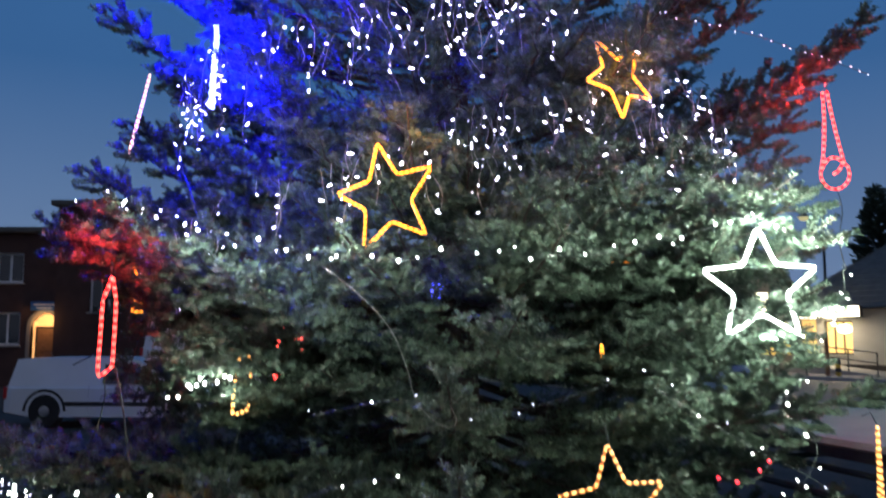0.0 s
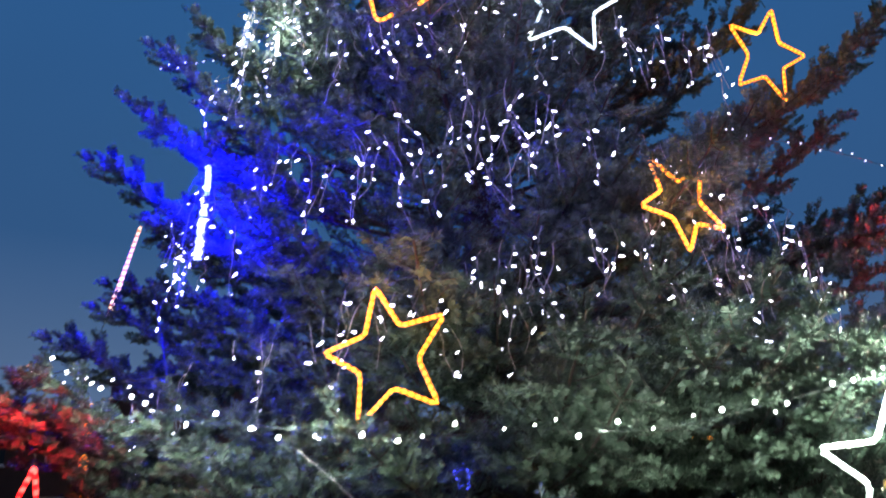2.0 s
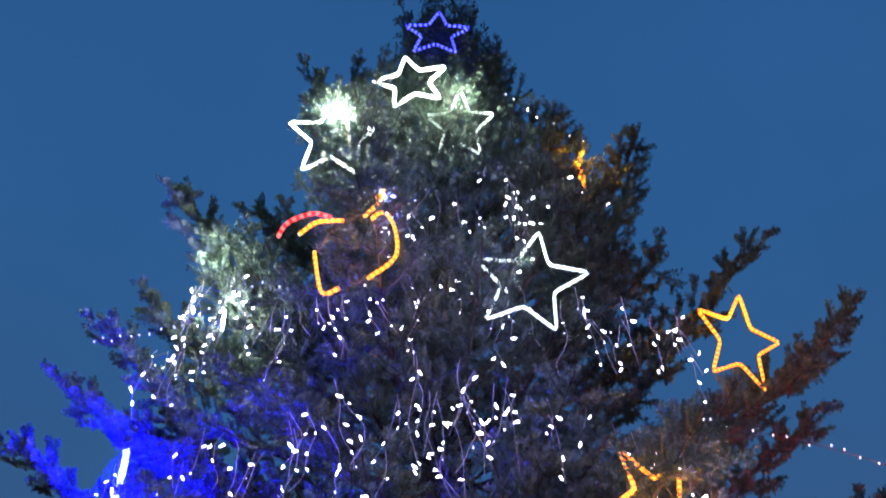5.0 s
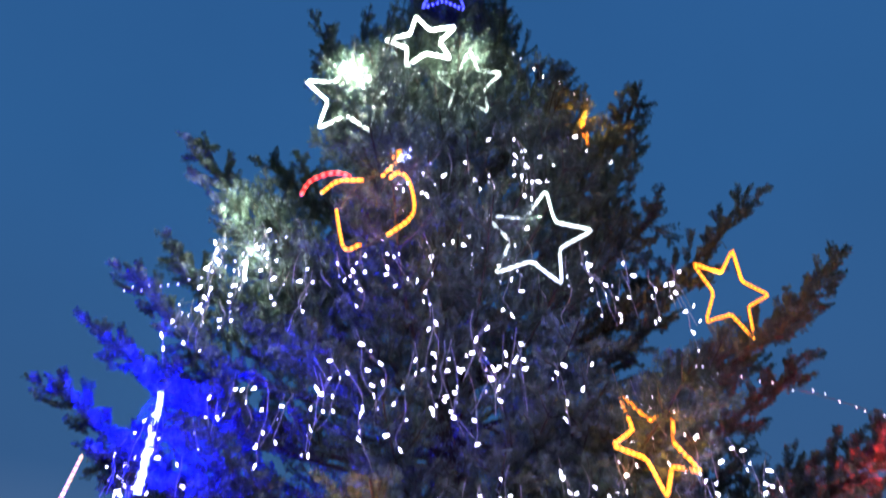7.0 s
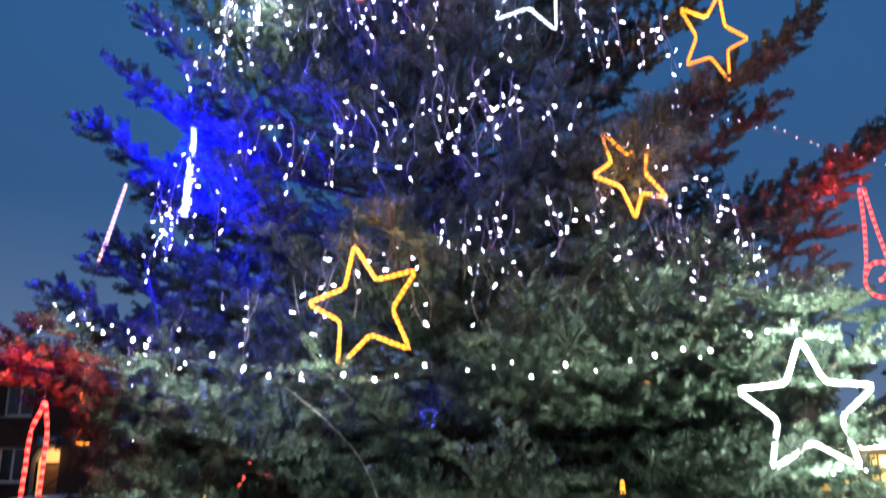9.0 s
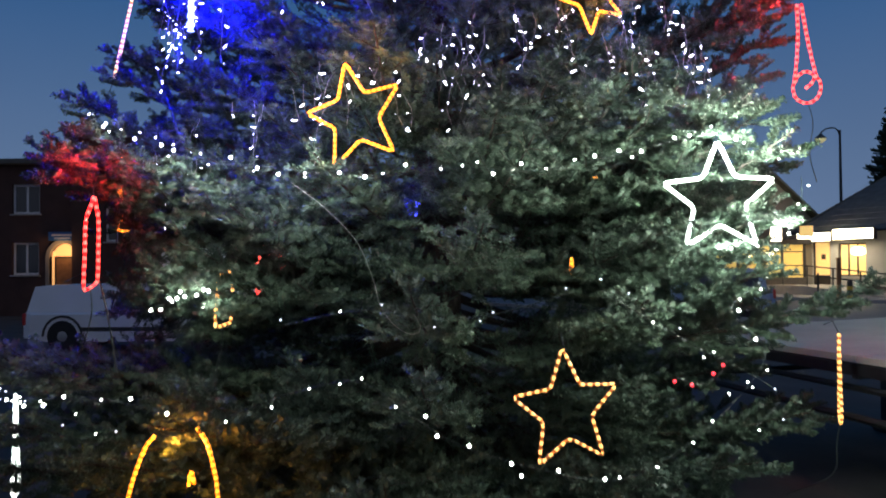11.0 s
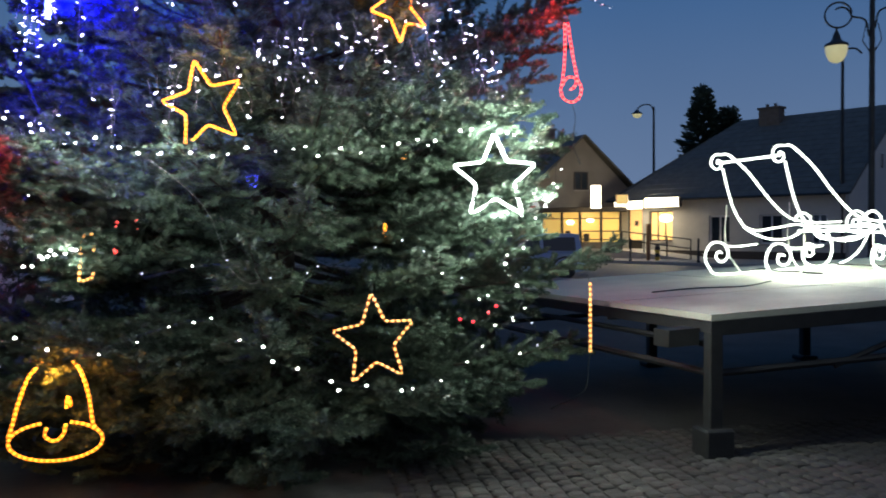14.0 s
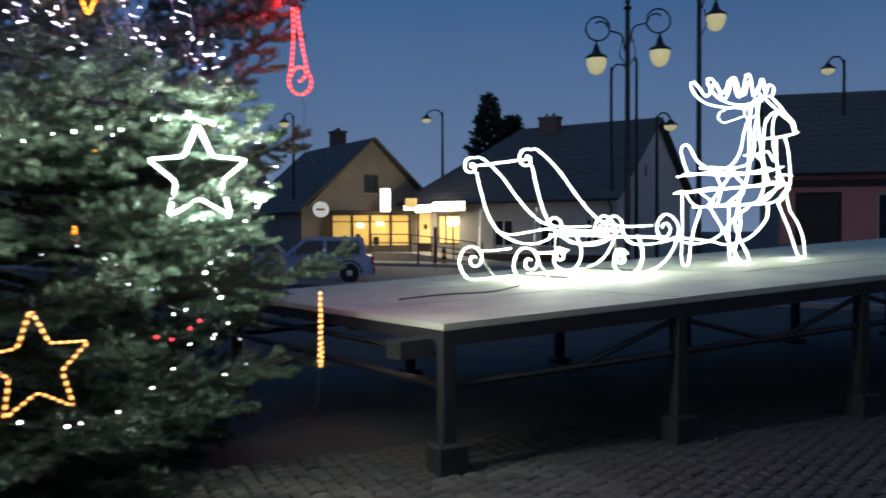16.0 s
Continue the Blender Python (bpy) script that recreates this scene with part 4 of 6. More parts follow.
for u in (0.05, 2.0, 4.0, 6.0, 8.0, 10.0):
    for v in (0.05, 3.85):
        p = on_deck(u, v, -0.13)
        leg = part("leg", Geo().box(p.x - 0.05, p.y - 0.05, 0.02, p.x + 0.05, p.y + 0.05, p.z, bevel=0.008), M_STEEL, stage)
        part("foot", Geo().box(p.x - 0.11, p.y - 0.11, 0.0, p.x + 0.11, p.y + 0.11, 0.22 if v < 1 else 0.06, bevel=0.015), M_STEEL, leg)
for hz in (-0.42,):
    for v in (0.05, 3.85):
        part("rail", Geo().tube([on_deck(0.05, v, hz), on_deck(10.0, v, hz)], 0.028, 6), M_STEEL, stage)
    part("rail", Geo().tube([on_deck(0.05, 0.05, hz), on_deck(0.05, 3.85, hz)], 0.028, 6), M_STEEL, stage)
    part("rail", Geo().tube([on_deck(0.05, 0.05, -0.22), on_deck(0.05, 3.85, -0.22)], 0.024, 6), M_STEEL, stage)
for u in (2.0, 4.0, 6.0, 8.0):
    part("brace", Geo().tube([on_deck(u, 0.05, -0.16), on_deck(u - 1.0, 0.05, -0.45)], 0.022, 6), M_STEEL, stage)
    part("brace", Geo().tube([on_deck(u, 0.05, -0.16), on_deck(u + 1.0, 0.05, -0.45)], 0.022, 6), M_STEEL, stage)
gg = Geo()
slab_on_deck(gg, -0.25, 0.10, -0.02, 0.28, -0.10, -0.22)
part("socket", gg, M_STEEL, stage)

# ---- rope light figures ----
def rope(path, colour, r=0.0085, closed=False, bead=0.038):
    """A light rope along a path: bright beads and dimmer sleeve between them."""
    P = evenly(path, (0.028 if colour == "amber" else bead) / 2, closed)
    rad = [r * (1.12 if k % 2 else 0.92) for k in range(len(P))]
    return Geo().tube(P, rad, 6, (0, 1), closed)


def rope_part(parent, path, colour, closed=False, r=0.0085, name="light_rope", bead=0.038):
    return part(name, rope(path, colour, r, closed, bead), list(M_ROPE[colour]), parent)


def star_points(R, rot, inner=0.40, wobble=0.0, seed=0, bent=()):
    rnd = random.Random(seed)
    pts = []
    for k in range(10):
        a = math.radians(90 + rot - 36 * k)
        q = (R if k % 2 == 0 else R * inner) * (1 + rnd.uniform(-wobble, wobble))
        if bent and k % 2 == 0:             # a tip bent out of true: its reach and its angle
            q, a = q * bent[k // 2][0], a + math.radians(bent[k // 2][1])
        pts.append(Vector((q * math.cos(a), 0, q * math.sin(a))))
    out = []
    for k in range(10):                     # tips and notches bent in a small radius
        p, a, b = pts[k], pts[k - 1], pts[(k + 1) % 10]
        e = 0.10
        for s in (0, 0.5, 1):
            q0, q1 = p.lerp(a, e), p.lerp(b, e)
            out.append(q0 * (1 - s) ** 2 + p * 2 * s * (1 - s) + q1 * s * s)
    return out


def star(x, y, z, R, rot, colour, label, yaw_=0.0, tilt=0.0, seed=0, r=0.0085, bent=()):
    st = thing("star_light", pose(x, y, z, tilt, 0, yaw_), label, "star light", "rope light figures on the tree")
    pts = star_points(R, rot, 0.45, 0.02, seed, bent)
    rope_part(st, pts, colour, True, r)
    inner = [Vector((p.x * 0.97, 0.014, p.z * 0.97)) for p in pts]
    part("frame", Geo().tube(evenly(inner, 0.05, True), 0.0035, 5, closed=True), M_FRAMEBAR, st)
    part("hook", Geo().tube([(0, 0.01, R), (0.01, 0.05, R + 0.06), (0.0, 0.12, R + 0.03)], 0.003, 5), M_CABLE_D, st)
    return st


LAMP_W, LAMP_A, LAMP_R, LAMP_B = (0.92, 1.0, 0.90), (1.0, 0.36, 0.04), (1.0, 0.02, 0.03), (0.0, 0.0, 1.0)

star(-0.277, 4.58, 2.38, 0.268, 11, "amber", "amber star of light rope hanging on the fir", -9, 8, seed=1, bent=((1.02, -2), (1.0, 4), (1.0, -1), (1.06, 0), (0.96, 2)))
star(1.533, 4.535, 1.942, 0.287, 1, "white", "bright white star of light rope on a fir branch", -9, seed=2, r=0.010)
star(0.699, 4.118, 0.977, 0.280, 3, "dimamber", "dim amber star of light rope low on the fir", 20, -3, seed=3, r=0.007)
star(1.706, 5.67, 4.252, 0.288, -7, "amber", "amber star of light rope at a branch tip", 25, 9, seed=4)
star(0.556, 5.115, 4.26, 0.291, -14, "palewhite", "thin white star of light rope high on the fir", -8, 5, seed=5, r=0.0075)
star(0.976, 4.98, 3.12, 0.25, 31, "amber", "amber star half hidden behind drooping wires", 29, -11, seed=6)
star(-0.05, 5.262, 5.866, 0.245, 11, "white", "white star of light rope near the treetop", -4, seed=7, r=0.010)
star(-0.497, 5.264, 5.391, 0.268, 1, "white", "white star caught among bright branches", 9, 16, seed=8)
star(0.246, 5.583, 5.808, 0.236, -8, "palewhite", "white star tilted flat below the treetop", -12, 35, seed=9, r=0.0085)
star(0.09, 5.75, 6.95, 0.260, -4, "deepblue", "deep blue star at the top of the fir", 0, seed=10)
star(1.05, 5.95, 5.71, 0.10, 0, "amber", "small amber star seen edge on at a branch tip", 66, seed=11)
star(-0.02, 5.45, 1.98, 0.07, 5, "deepblue", "small blue star deep among the branches", 50, seed=12)
star(-0.86, 5.28, 1.61, 0.17, 20, "red", "small red star deep among the branches", 30, 25, seed=13)


def bell(x, y, z, s, yaw_, label, roll=0.0):
    """A bell: two flanks, a rim ring with a clapper notch and an inner mark."""
    b = thing("bell_light", pose(x, y, z, 0, roll, yaw_), label, "bell light", "rope light figures on the tree")
    left = spline([(-0.09 * s, 0, 0.37 * s), (-0.13 * s, 0, 0.32 * s), (-0.18 * s, 0, 0.19 * s), (-0.215 * s, 0, 0.06 * s), (-0.235 * s, 0, 0.0)], 0.02)
    right = spline([(0.09 * s, 0, 0.40 * s), (0.135 * s, 0, 0.33 * s), (0.17 * s, 0, 0.19 * s), (0.185 * s, 0, 0.06 * s), (0.215 * s, 0, 0.01)], 0.02)
    rope_part(b, left, "amber")
    rope_part(b, right, "amber")
    ring = []
    for k in range(33):
        a = math.radians(108 + 324 * k / 32)
        ring.append((0.235 * s * math.cos(a), 0.0, -0.03 * s + 0.105 * s * math.sin(a)))
    notch = [(-0.045 * s, 0, 0.045 * s), (-0.055 * s, 0, 0.0), (-0.01 * s, 0, -0.03 * s), (0.035 * s, 0, 0.0), (0.05 * s, 0, 0.06 * s)]
    rope_part(b, spline(ring, 0.02), "amber", name="rim_rope")
    rope_part(b, spline(notch, 0.02), "amber", name="clapper_rope")
    for xs in (-1, 1):
        part("frame", Geo().tube(spline([(xs * 0.20 * s, 0.012, 0.02 * s), (xs * 0.175 * s, 0.012, 0.19 * s), (xs * 0.13 * s, 0.012, 0.32 * s), (xs * 0.09 * s, 0.012, 0.38 * s)], 0.03), 0.004, 5), M_FRAMEBAR, b)
    part("hanger", Geo().tube([(-0.09 * s, 0.03, 0.37 * s), (0.0, 0.06, 0.46 * s), (0.09 * s, 0.03, 0.40 * s)], 0.0025, 4), M_CABLE_D, b)
    rope_part(b, spline([(0.05 * s, 0.02, 0.14 * s), (0.06 * s, 0.02, 0.21 * s), (0.075 * s, 0.02, 0.15 * s)], 0.02), "amber", name="inner_rope")
    return b


bell(-1.00, 4.00, 0.545, 0.98, 4, "amber bell of light rope hanging low on the fir")
b = thing("bell_light", pose(-0.27, 4.82, 4.2), "amber bell of light rope tilted high on the fir", "bell light", "rope light figures on the tree")
rope_part(b, spline([(-0.16, 0, 0.03), (-0.13, 0, -0.12), (-0.10, 0, -0.20), (-0.03, 0, -0.17)], 0.02), "amber")
rope_part(b, spline([(0.09, 0, 0.22), (0.14, 0, 0.26), (0.19, 0, 0.19), (0.215, 0, 0.05), (0.19, 0, -0.03), (0.09, 0, -0.12)], 0.02), "amber")
rope_part(b, spline([(-0.24, 0, 0.13), (-0.17, 0, 0.20), (-0.09, 0, 0.21), (-0.04, 0, 0.21)], 0.02), "amber", name="rim_rope")
rope_part(b, spline([(0.05, 0.02, 0.25), (0.12, 0.02, 0.34), (0.14, 0.02, 0.42), (0.10, 0.02, 0.36)], 0.02), "amber", name="bow_rope")
part("frame", Geo().tube(spline([(-0.16, 0.012, 0.03), (-0.04, 0.012, 0.21), (0.14, 0.012, 0.26), (0.215, 0.012, 0.05), (0.0, 0.012, -0.17), (-0.10, 0.012, -0.20)], 0.03), 0.004, 5), M_FRAMEBAR, b)


def loop_light(x, y, z, length, width, colour, label, yaw_=0.0, lean=0.0, curl=False, category="loop light", tilt=0.0, slim=False):
    """A hanging loop of light rope: a drop, a slim hairpin, or a hairpin with a ring at its foot."""
    b = thing("loop_light", pose(x, y, z, tilt, lean, yaw_), label, category, "rope light figures on the tree")
    w = width / 2
    if curl:
        ring = [(0.0 + w * math.sin(a), 0, -length + w * 1.2 * (1 - math.cos(a))) for a in (math.radians(q) for q in range(-120, 136, 15))]
        P = [(-w * 0.25, 0, 0), (-w * 0.35, 0, -length * 0.3), (-w * 0.6, 0, -length * 0.58)] + ring + [(w * 0.3, 0, -length * 0.35), (w * 0.05, 0, 0)]
        rope_part(b, spline(P, 0.02), colour)
        rope_part(b, spline([(-w * 0.85, 0.01, -length + w * 1.7), (-w * 0.5, 0.01, -length + w * 2.3), (w * 0.1, 0.01, -length + w * 2.5), (w * 0.6, 0.01, -length + w * 2.1), (w * 0.35, 0.01, -length + w * 1.5), (-w * 0.1, 0.01, -length + w * 1.2)], 0.02), colour, name="curl_rope")
    elif slim:
        P = [(w * 0.1, 0, 0), (-w * 0.5, 0, -length * 0.14), (-w, 0, -length * 0.27), (-w, 0, -length * 0.6), (-w, 0, -length * 0.97), (-w * 0.5, 0, -length), (w * 0.5, 0, -length * 0.95), (w, 0, -length * 0.90),
             (w, 0, -length * 0.6), (w * 0.9, 0, -length * 0.27), (w * 0.6, 0, -length * 0.14), (w * 0.2, 0, -0.005)]
        rope_part(b, spline(P, 0.02), colour)
    else:
        P = [(0.0, 0, 0), (-w * 0.15, 0, -length * 0.15), (-w * 0.55, 0, -length * 0.6), (-w, 0, -length * 0.88), (-w * 0.6, 0, -length * 0.98), (0, 0, -length),
             (w * 0.7, 0, -length * 0.97), (w, 0, -length * 0.86), (w * 0.6, 0, -length * 0.6), (w * 0.2, 0, -length * 0.15), (0.01, 0, -0.005)]
        rope_part(b, spline(P, 0.02), colour)
    part("hook", Geo().tube([(0, 0, 0), (0.01, 0.03, 0.07), (0.0, 0.08, 0.05)], 0.003, 5), M_CABLE_D, b)
    part("cable", Geo().tube(spline([(0, 0, -length), (0.02, 0.02, -length - 0.12), (-0.01, 0.05, -length - 0.3), (0.03, 0.3, -length - 0.45)], 0.05), 0.003, 4), M_CABLE_D, b)
    return b


loop_light(-1.61, 4.63, 1.99, 0.47, 0.070, "red", "slim red loop of light rope at a branch tip", 48, 2, slim=True)
loop_light(2.32, 5.36, 3.17, 0.60, 0.155, "red", "red loop of light rope with a ring at its foot", -22, -3, curl=True)
loop_light(2.435, 5.20, 1.21, 0.51, 0.20, "dimamber", "amber loop of light rope seen edge on", 68)
loop_light(-2.29, 5.20, 0.914, 0.58, 0.20, "white", "white loop of light rope hanging low at the side", 106)
loop_light(-1.95, 6.10, 3.47, 0.58, 0.06, "warm", "pale pink loop of light rope at a branch tip", 108, 6, tilt=11)
loop_light(-1.69, 5.20, 2.30, 0.30, 0.14, "amber", "short amber loop of light rope at a branch tip", 106)
loop_light(-1.67, 5.20, 1.94, 0.10, 0.07, "amber", "tiny amber loop of light rope", 40)
loop_light(-1.03, 5.0, 1.64, 0.34, 0.12, "dimamber", "short amber loop of light rope beside the red star", 62, 6, slim=True)
b = thing("arc_light", pose(-0.54, 4.86, 4.42), "short red arc of light rope beside the bell", "arc light", "rope light figures on the tree")
rope_part(b, spline([(-0.075, 0, -0.07), (-0.05, 0, 0.0), (-0.005, 0, 0.04), (0.08, 0, 0.07), (0.16, 0.02, 0.06)], 0.02), "red")
part("frame", Geo().tube(spline([(-0.08, 0.014, -0.07), (-0.05, 0.014, 0.0), (-0.005, 0.014, 0.04), (0.16, 0.03, 0.06)], 0.03), 0.004, 5), M_FRAMEBAR, b)
loop_light(0.90, 5.2, 1.66, 0.10, 0.05, "amber", "tiny amber light deep among the branches", 60)
loop_light(1.03, 5.3, 2.18, 0.05, 0.18, "amber", "flat amber loop deep among the branches", 20)
loop_light(-1.10, 5.78, 4.55, 0.12, 0.08, "white", "bright white loop glowing among branches", 105)

b = thing("icicle_light", pose(-1.385, 5.58, 3.64), "bright blue-white light tube hanging on the fir", "tube light", "rope light figures on the tree")
tube_p = spline([(0.0, 0, 0), (0.008, 0, -0.1), (-0.004, 0, -0.32), (-0.012, 0, -0.54)], 0.015)
part("light_tube", Geo().tube(tube_p, [0.013 + 0.010 * math.sin(k * 0.9) ** 2 * (0.3 + k / len(tube_p)) for k in range(len(tube_p))], 8, (0, 0, 1)), list(M_ROPE["blue"]), b)
part("cap", Geo().lathe([(0.02, 0.0), (0.024, 0.03), (0.01, 0.06)], 8), M_CABLE_D, b)
part("cable", Geo().tube(spline([(0, 0, 0.06), (0.03, 0.1, 0.2), (0.2, 0.3, 0.25)], 0.05), 0.003, 4), M_CABLE_D, b)

for args in (
    (-1.36, 5.46, 3.45, LAMP_B, 400), (-1.26, 5.42, 3.15, LAMP_B, 110), (-1.5, 5.66, 3.62, LAMP_B, 70),
    (1.53, 4.40, 2.16, LAMP_W, 36), (1.50, 4.34, 1.66, LAMP_W, 20), (1.88, 4.50, 1.78, LAMP_W, 18), (1.85, 4.45, 2.12, LAMP_W, 10),
    (-0.30, 4.38, 2.62, LAMP_A, 8), (-1.00, 3.96, 0.82, LAMP_A, 8), (0.69, 4.05, 0.97, LAMP_A, 0.5),
    (1.66, 5.62, 4.32, LAMP_A, 6), (1.00, 4.80, 3.05, LAMP_A, 6), (-0.25, 4.75, 4.25, LAMP_A, 7), (1.03, 5.82, 5.71, LAMP_A, 7),
    (0.57, 5.0, 4.32, LAMP_W, 4), (-0.05, 5.15, 5.85, LAMP_W, 15), (-0.45, 5.05, 5.38, LAMP_W, 28), (0.25, 5.35, 5.86, LAMP_W, 11),
    (-1.18, 5.60, 4.80, LAMP_W, 9), (-1.08, 5.60, 4.46, LAMP_W, 16), (-1.66, 4.50, 2.06, LAMP_R, 11), (2.30, 5.42, 3.20, LAMP_R, 22), (-1.10, 4.62, 1.47, LAMP_W, 5),
    (-1.69, 5.15, 2.25, LAMP_A, 3), (-2.30, 5.12, 0.84, LAMP_W, 2), (0.09, 5.6, 6.95, LAMP_B, 5), (-0.02, 5.0, 2.0, LAMP_B, 0.6),
):
    glow("figure_lamp", *args, radius=0.02)
# unseen lamps added near the strings to light the branches, as bulbs aren't sampled
LAMP_L = (0.30, 0.28, 1.0)
for x, y, z, w_ in ((-0.85, 4.70, 2.75, 6), (-0.1, 4.62, 3.05, 4), (0.55, 4.72, 3.15, 4), (1.35, 4.9, 2.95, 12), (1.75, 5.1, 2.75, 8), (-0.75, 4.8, 3.55, 7), (-0.05, 4.72, 3.65, 7), (0.65, 4.62, 3.55, 6),
                    (-0.95, 5.1, 4.25, 8), (-0.1, 4.9, 4.55, 8), (0.5, 4.8, 4.0, 10), (1.1, 5.2, 4.2, 6), (0.3, 5.05, 5.15, 10), (-1.55, 5.2, 2.35, 6), (-1.0, 4.7, 2.35, 4)):
    glow("string_lamp", x, y - 0.07, z, LAMP_L, w_ * 0.8, 0.012)
for x, y, z, w_ in ((-1.15, 4.38, 2.24, 8), (-0.95, 4.30, 2.20, 10), (-0.72, 4.26, 2.18, 9), (-0.45, 4.26, 2.12, 6), (-0.22, 4.30, 2.02, 3.5), (0.2, 4.40, 2.06, 2), (0.5, 4.34, 2.10, 2.5), (0.72, 4.30, 2.14, 2.5), (0.95, 4.30, 2.42, 2.2),
                    (1.25, 4.18, 2.62, 2.4), (1.6, 4.55, 2.6, 3), (0.95, 4.10, 1.62, 2.5), (-0.3, 3.97, 1.1, 0.35), (0.3, 3.95, 0.85, 0.25), (1.3, 4.0, 0.9, 0.5), (1.62, 4.22, 1.38, 4), (-1.3, 4.0, 1.1, 0.4)):
    glow("string_lamp", x, y + 0.06, z, LAMP_W, w_ * 0.72, 0.012)

# ---- the fir ----
AXIS = (0.12, 6.30)
SIDE_R = ((0.1, 2.55), (0.8, 2.62), (1.4, 2.42), (2.2, 2.2), (3.2, 1.95), (3.8, 1.85), (4.5, 1.7), (5.2, 1.45), (6.0, 1.15), (6.8, 0.75), (7.5, 0.35), (8.0, 0.05))
FRONT_R = ((0.1, 2.30), (0.8, 2.25), (1.4, 2.04), (2.2, 1.72), (3.0, 1.42), (3.8, 1.28), (4.5, 1.16), (5.2, 1.05), (6.0, 0.85), (6.8, 0.55), (7.5, 0.3), (8.0, 0.05))


def lookup(tab, z):
    for (z0, a), (z1, b) in zip(tab, tab[1:]):
        if z <= z1:
            u = min(1, max(0, (z - z0) / (z1 - z0)))
            return a + (b - a) * u
    return tab[-1][1]


def tree_r(z, a):
    """How far the crown reaches at height z; a is the angle, -90 degrees being the front."""
    f = max(0.0, -math.sin(a)) ** 1.5
    return lookup(SIDE_R, z) * (1 - f) + lookup(FRONT_R, z) * f


def fir_branch(L, seed, per_metre=820, hw=0.0039, bushy=True):
    """A fir limb of length L along x: side shoots that fan out flat, upright ones along its back, and needles on all of them."""
    rng = np.random.default_rng(seed)
    bend = lambda s: -0.085 * L * math.sin(math.pi * min(1, s / L)) + 0.09 * L * (s / L) ** 3
    on_limb = lambda s: Vector((s, 0.025 * L * math.sin(3.5 * s / L + seed), bend(s)))
    limb = [on_limb(s) for s in np.linspace(0, L, 9)]
    wood = Geo().tube(limb, [0.005 + 0.011 * L * (1 - k / 8) ** 1.2 for k in range(9)], 5)
    shoots = [(limb[k], limb[k + 1], 1.0) for k in range(3, 8)]
    s = max(0.10, 0.24 * L)
    while s < L * 0.985:
        turns = [(-rng.uniform(62, 104), 1.0), (rng.uniform(62, 104), 1.0)]
        if bushy:
            turns.append((rng.uniform(-40, 40), 0.58))
            if rng.random() < 0.45:
                turns.append((rng.choice((-1, 1)) * rng.uniform(115, 160), 0.5))
        for phi, size in turns:
            q = min(L * 0.99, s + rng.uniform(-0.03, 0.03))
            p = on_limb(q)
            ll = min(0.20 + 0.31 * (L - q), 0.30 + 0.10 * L) * rng.uniform(0.6, 1.15) * min(1, 0.4 + 1.2 * q / L) * size
            ang, ph = math.radians(rng.uniform(40, 60)), math.radians(phi)
            d = Vector((math.cos(ang), math.sin(ang) * math.sin(ph), math.sin(ang) * math.cos(ph))).normalized()
            sag = -0.05 * ll if size == 1.0 else 0.0
            mid = p + d * ll * 0.5 + Vector((0, 0, sag))
            end = p + d * ll + Vector((0.08 * ll, 0, rng.uniform(-0.10, 0.14) * ll))
            wood.tube([p, mid, end], [0.0045, 0.0035, 0.002], 3)
            shoots += [(p, mid, 0.8), (mid, end, 1.0)]
            w = 0.075
            while w < ll - 0.02:
                for sd2 in (-1, 1):
                    if rng.random() < 0.15:
                        continue
                    u = w / ll
                    b = p.lerp(mid, u * 2) if u < 0.5 else mid.lerp(end, u * 2 - 1)
                    l2 = min(0.17, 0.07 + 0.45 * (ll - w)) * rng.uniform(0.7, 1.1)
                    a2 = math.radians(rng.uniform(40, 58)) * sd2
                    d2 = Vector((d.x * math.cos(a2) - d.y * math.sin(a2), d.x * math.sin(a2) + d.y * math.cos(a2), d.z + rng.uniform(-0.12, 0.28))).normalized()
                    shoots.append((b, b + d2 * l2, 1.0))
                w += 0.115
        s += 0.155 * rng.uniform(0.85, 1.15)
    A = np.array([tuple(a) for a, b, c in shoots])
    B = np.array([tuple(b) for a, b, c in shoots])
    dens = np.array([c for a, b, c in shoots])
    ln = np.linalg.norm(B - A, axis=1)
    cnt = np.maximum(2, (ln * per_metre * dens * np.clip(2.7 * A[:, 0] / L - 0.85, 0.04, 1.0)).astype(int))
    idx = np.repeat(np.arange(len(cnt)), cnt)
    u = rng.random(len(idx))
    base = A[idx] + (B - A)[idx] * u[:, None]
    d = ((B - A) / ln[:, None])[idx]
    ref = np.tile(np.array([0.0, 0.0, 1.0]), (len(idx), 1))
    side = np.cross(d, ref)
    side /= np.linalg.norm(side, axis=1)[:, None] + 1e-9
    up = np.cross(side, d)
    ph = rng.uniform(-0.7, math.pi + 0.7, len(idx))
    rad = side * np.cos(ph)[:, None] + up * (np.sin(ph) * 0.9)[:, None]
    nd = d * rng.uniform(0.3, 0.85, len(idx))[:, None] + rad
    nd /= np.linalg.norm(nd, axis=1)[:, None]
    nl = rng.uniform(0.022, 0.033, len(idx))
    wd = np.cross(nd, rad + 0.3 * rng.normal(size=rad.shape))
    wd /= np.linalg.norm(wd, axis=1)[:, None] + 1e-9
    nv = len(wood.v)
    tip = base + nd * nl[:, None]
    tri = np.stack([base, tip - wd * hw, tip + wd * hw], axis=1).reshape(-1, 3)
    me = bpy.data.meshes.new("branch")
    faces = wood.f + [(nv + 3 * k, nv + 3 * k + 1, nv + 3 * k + 2) for k in range(len(idx))]
    me.from_pydata([tuple(v) for v in wood.v] + tri.tolist(), [], faces)
    me.materials.append(M_BARK)
    me.materials.append(M_NEEDLE)
    me.polygons.foreach_set("material_index", [0] * len(wood.f) + [1] * len(idx))
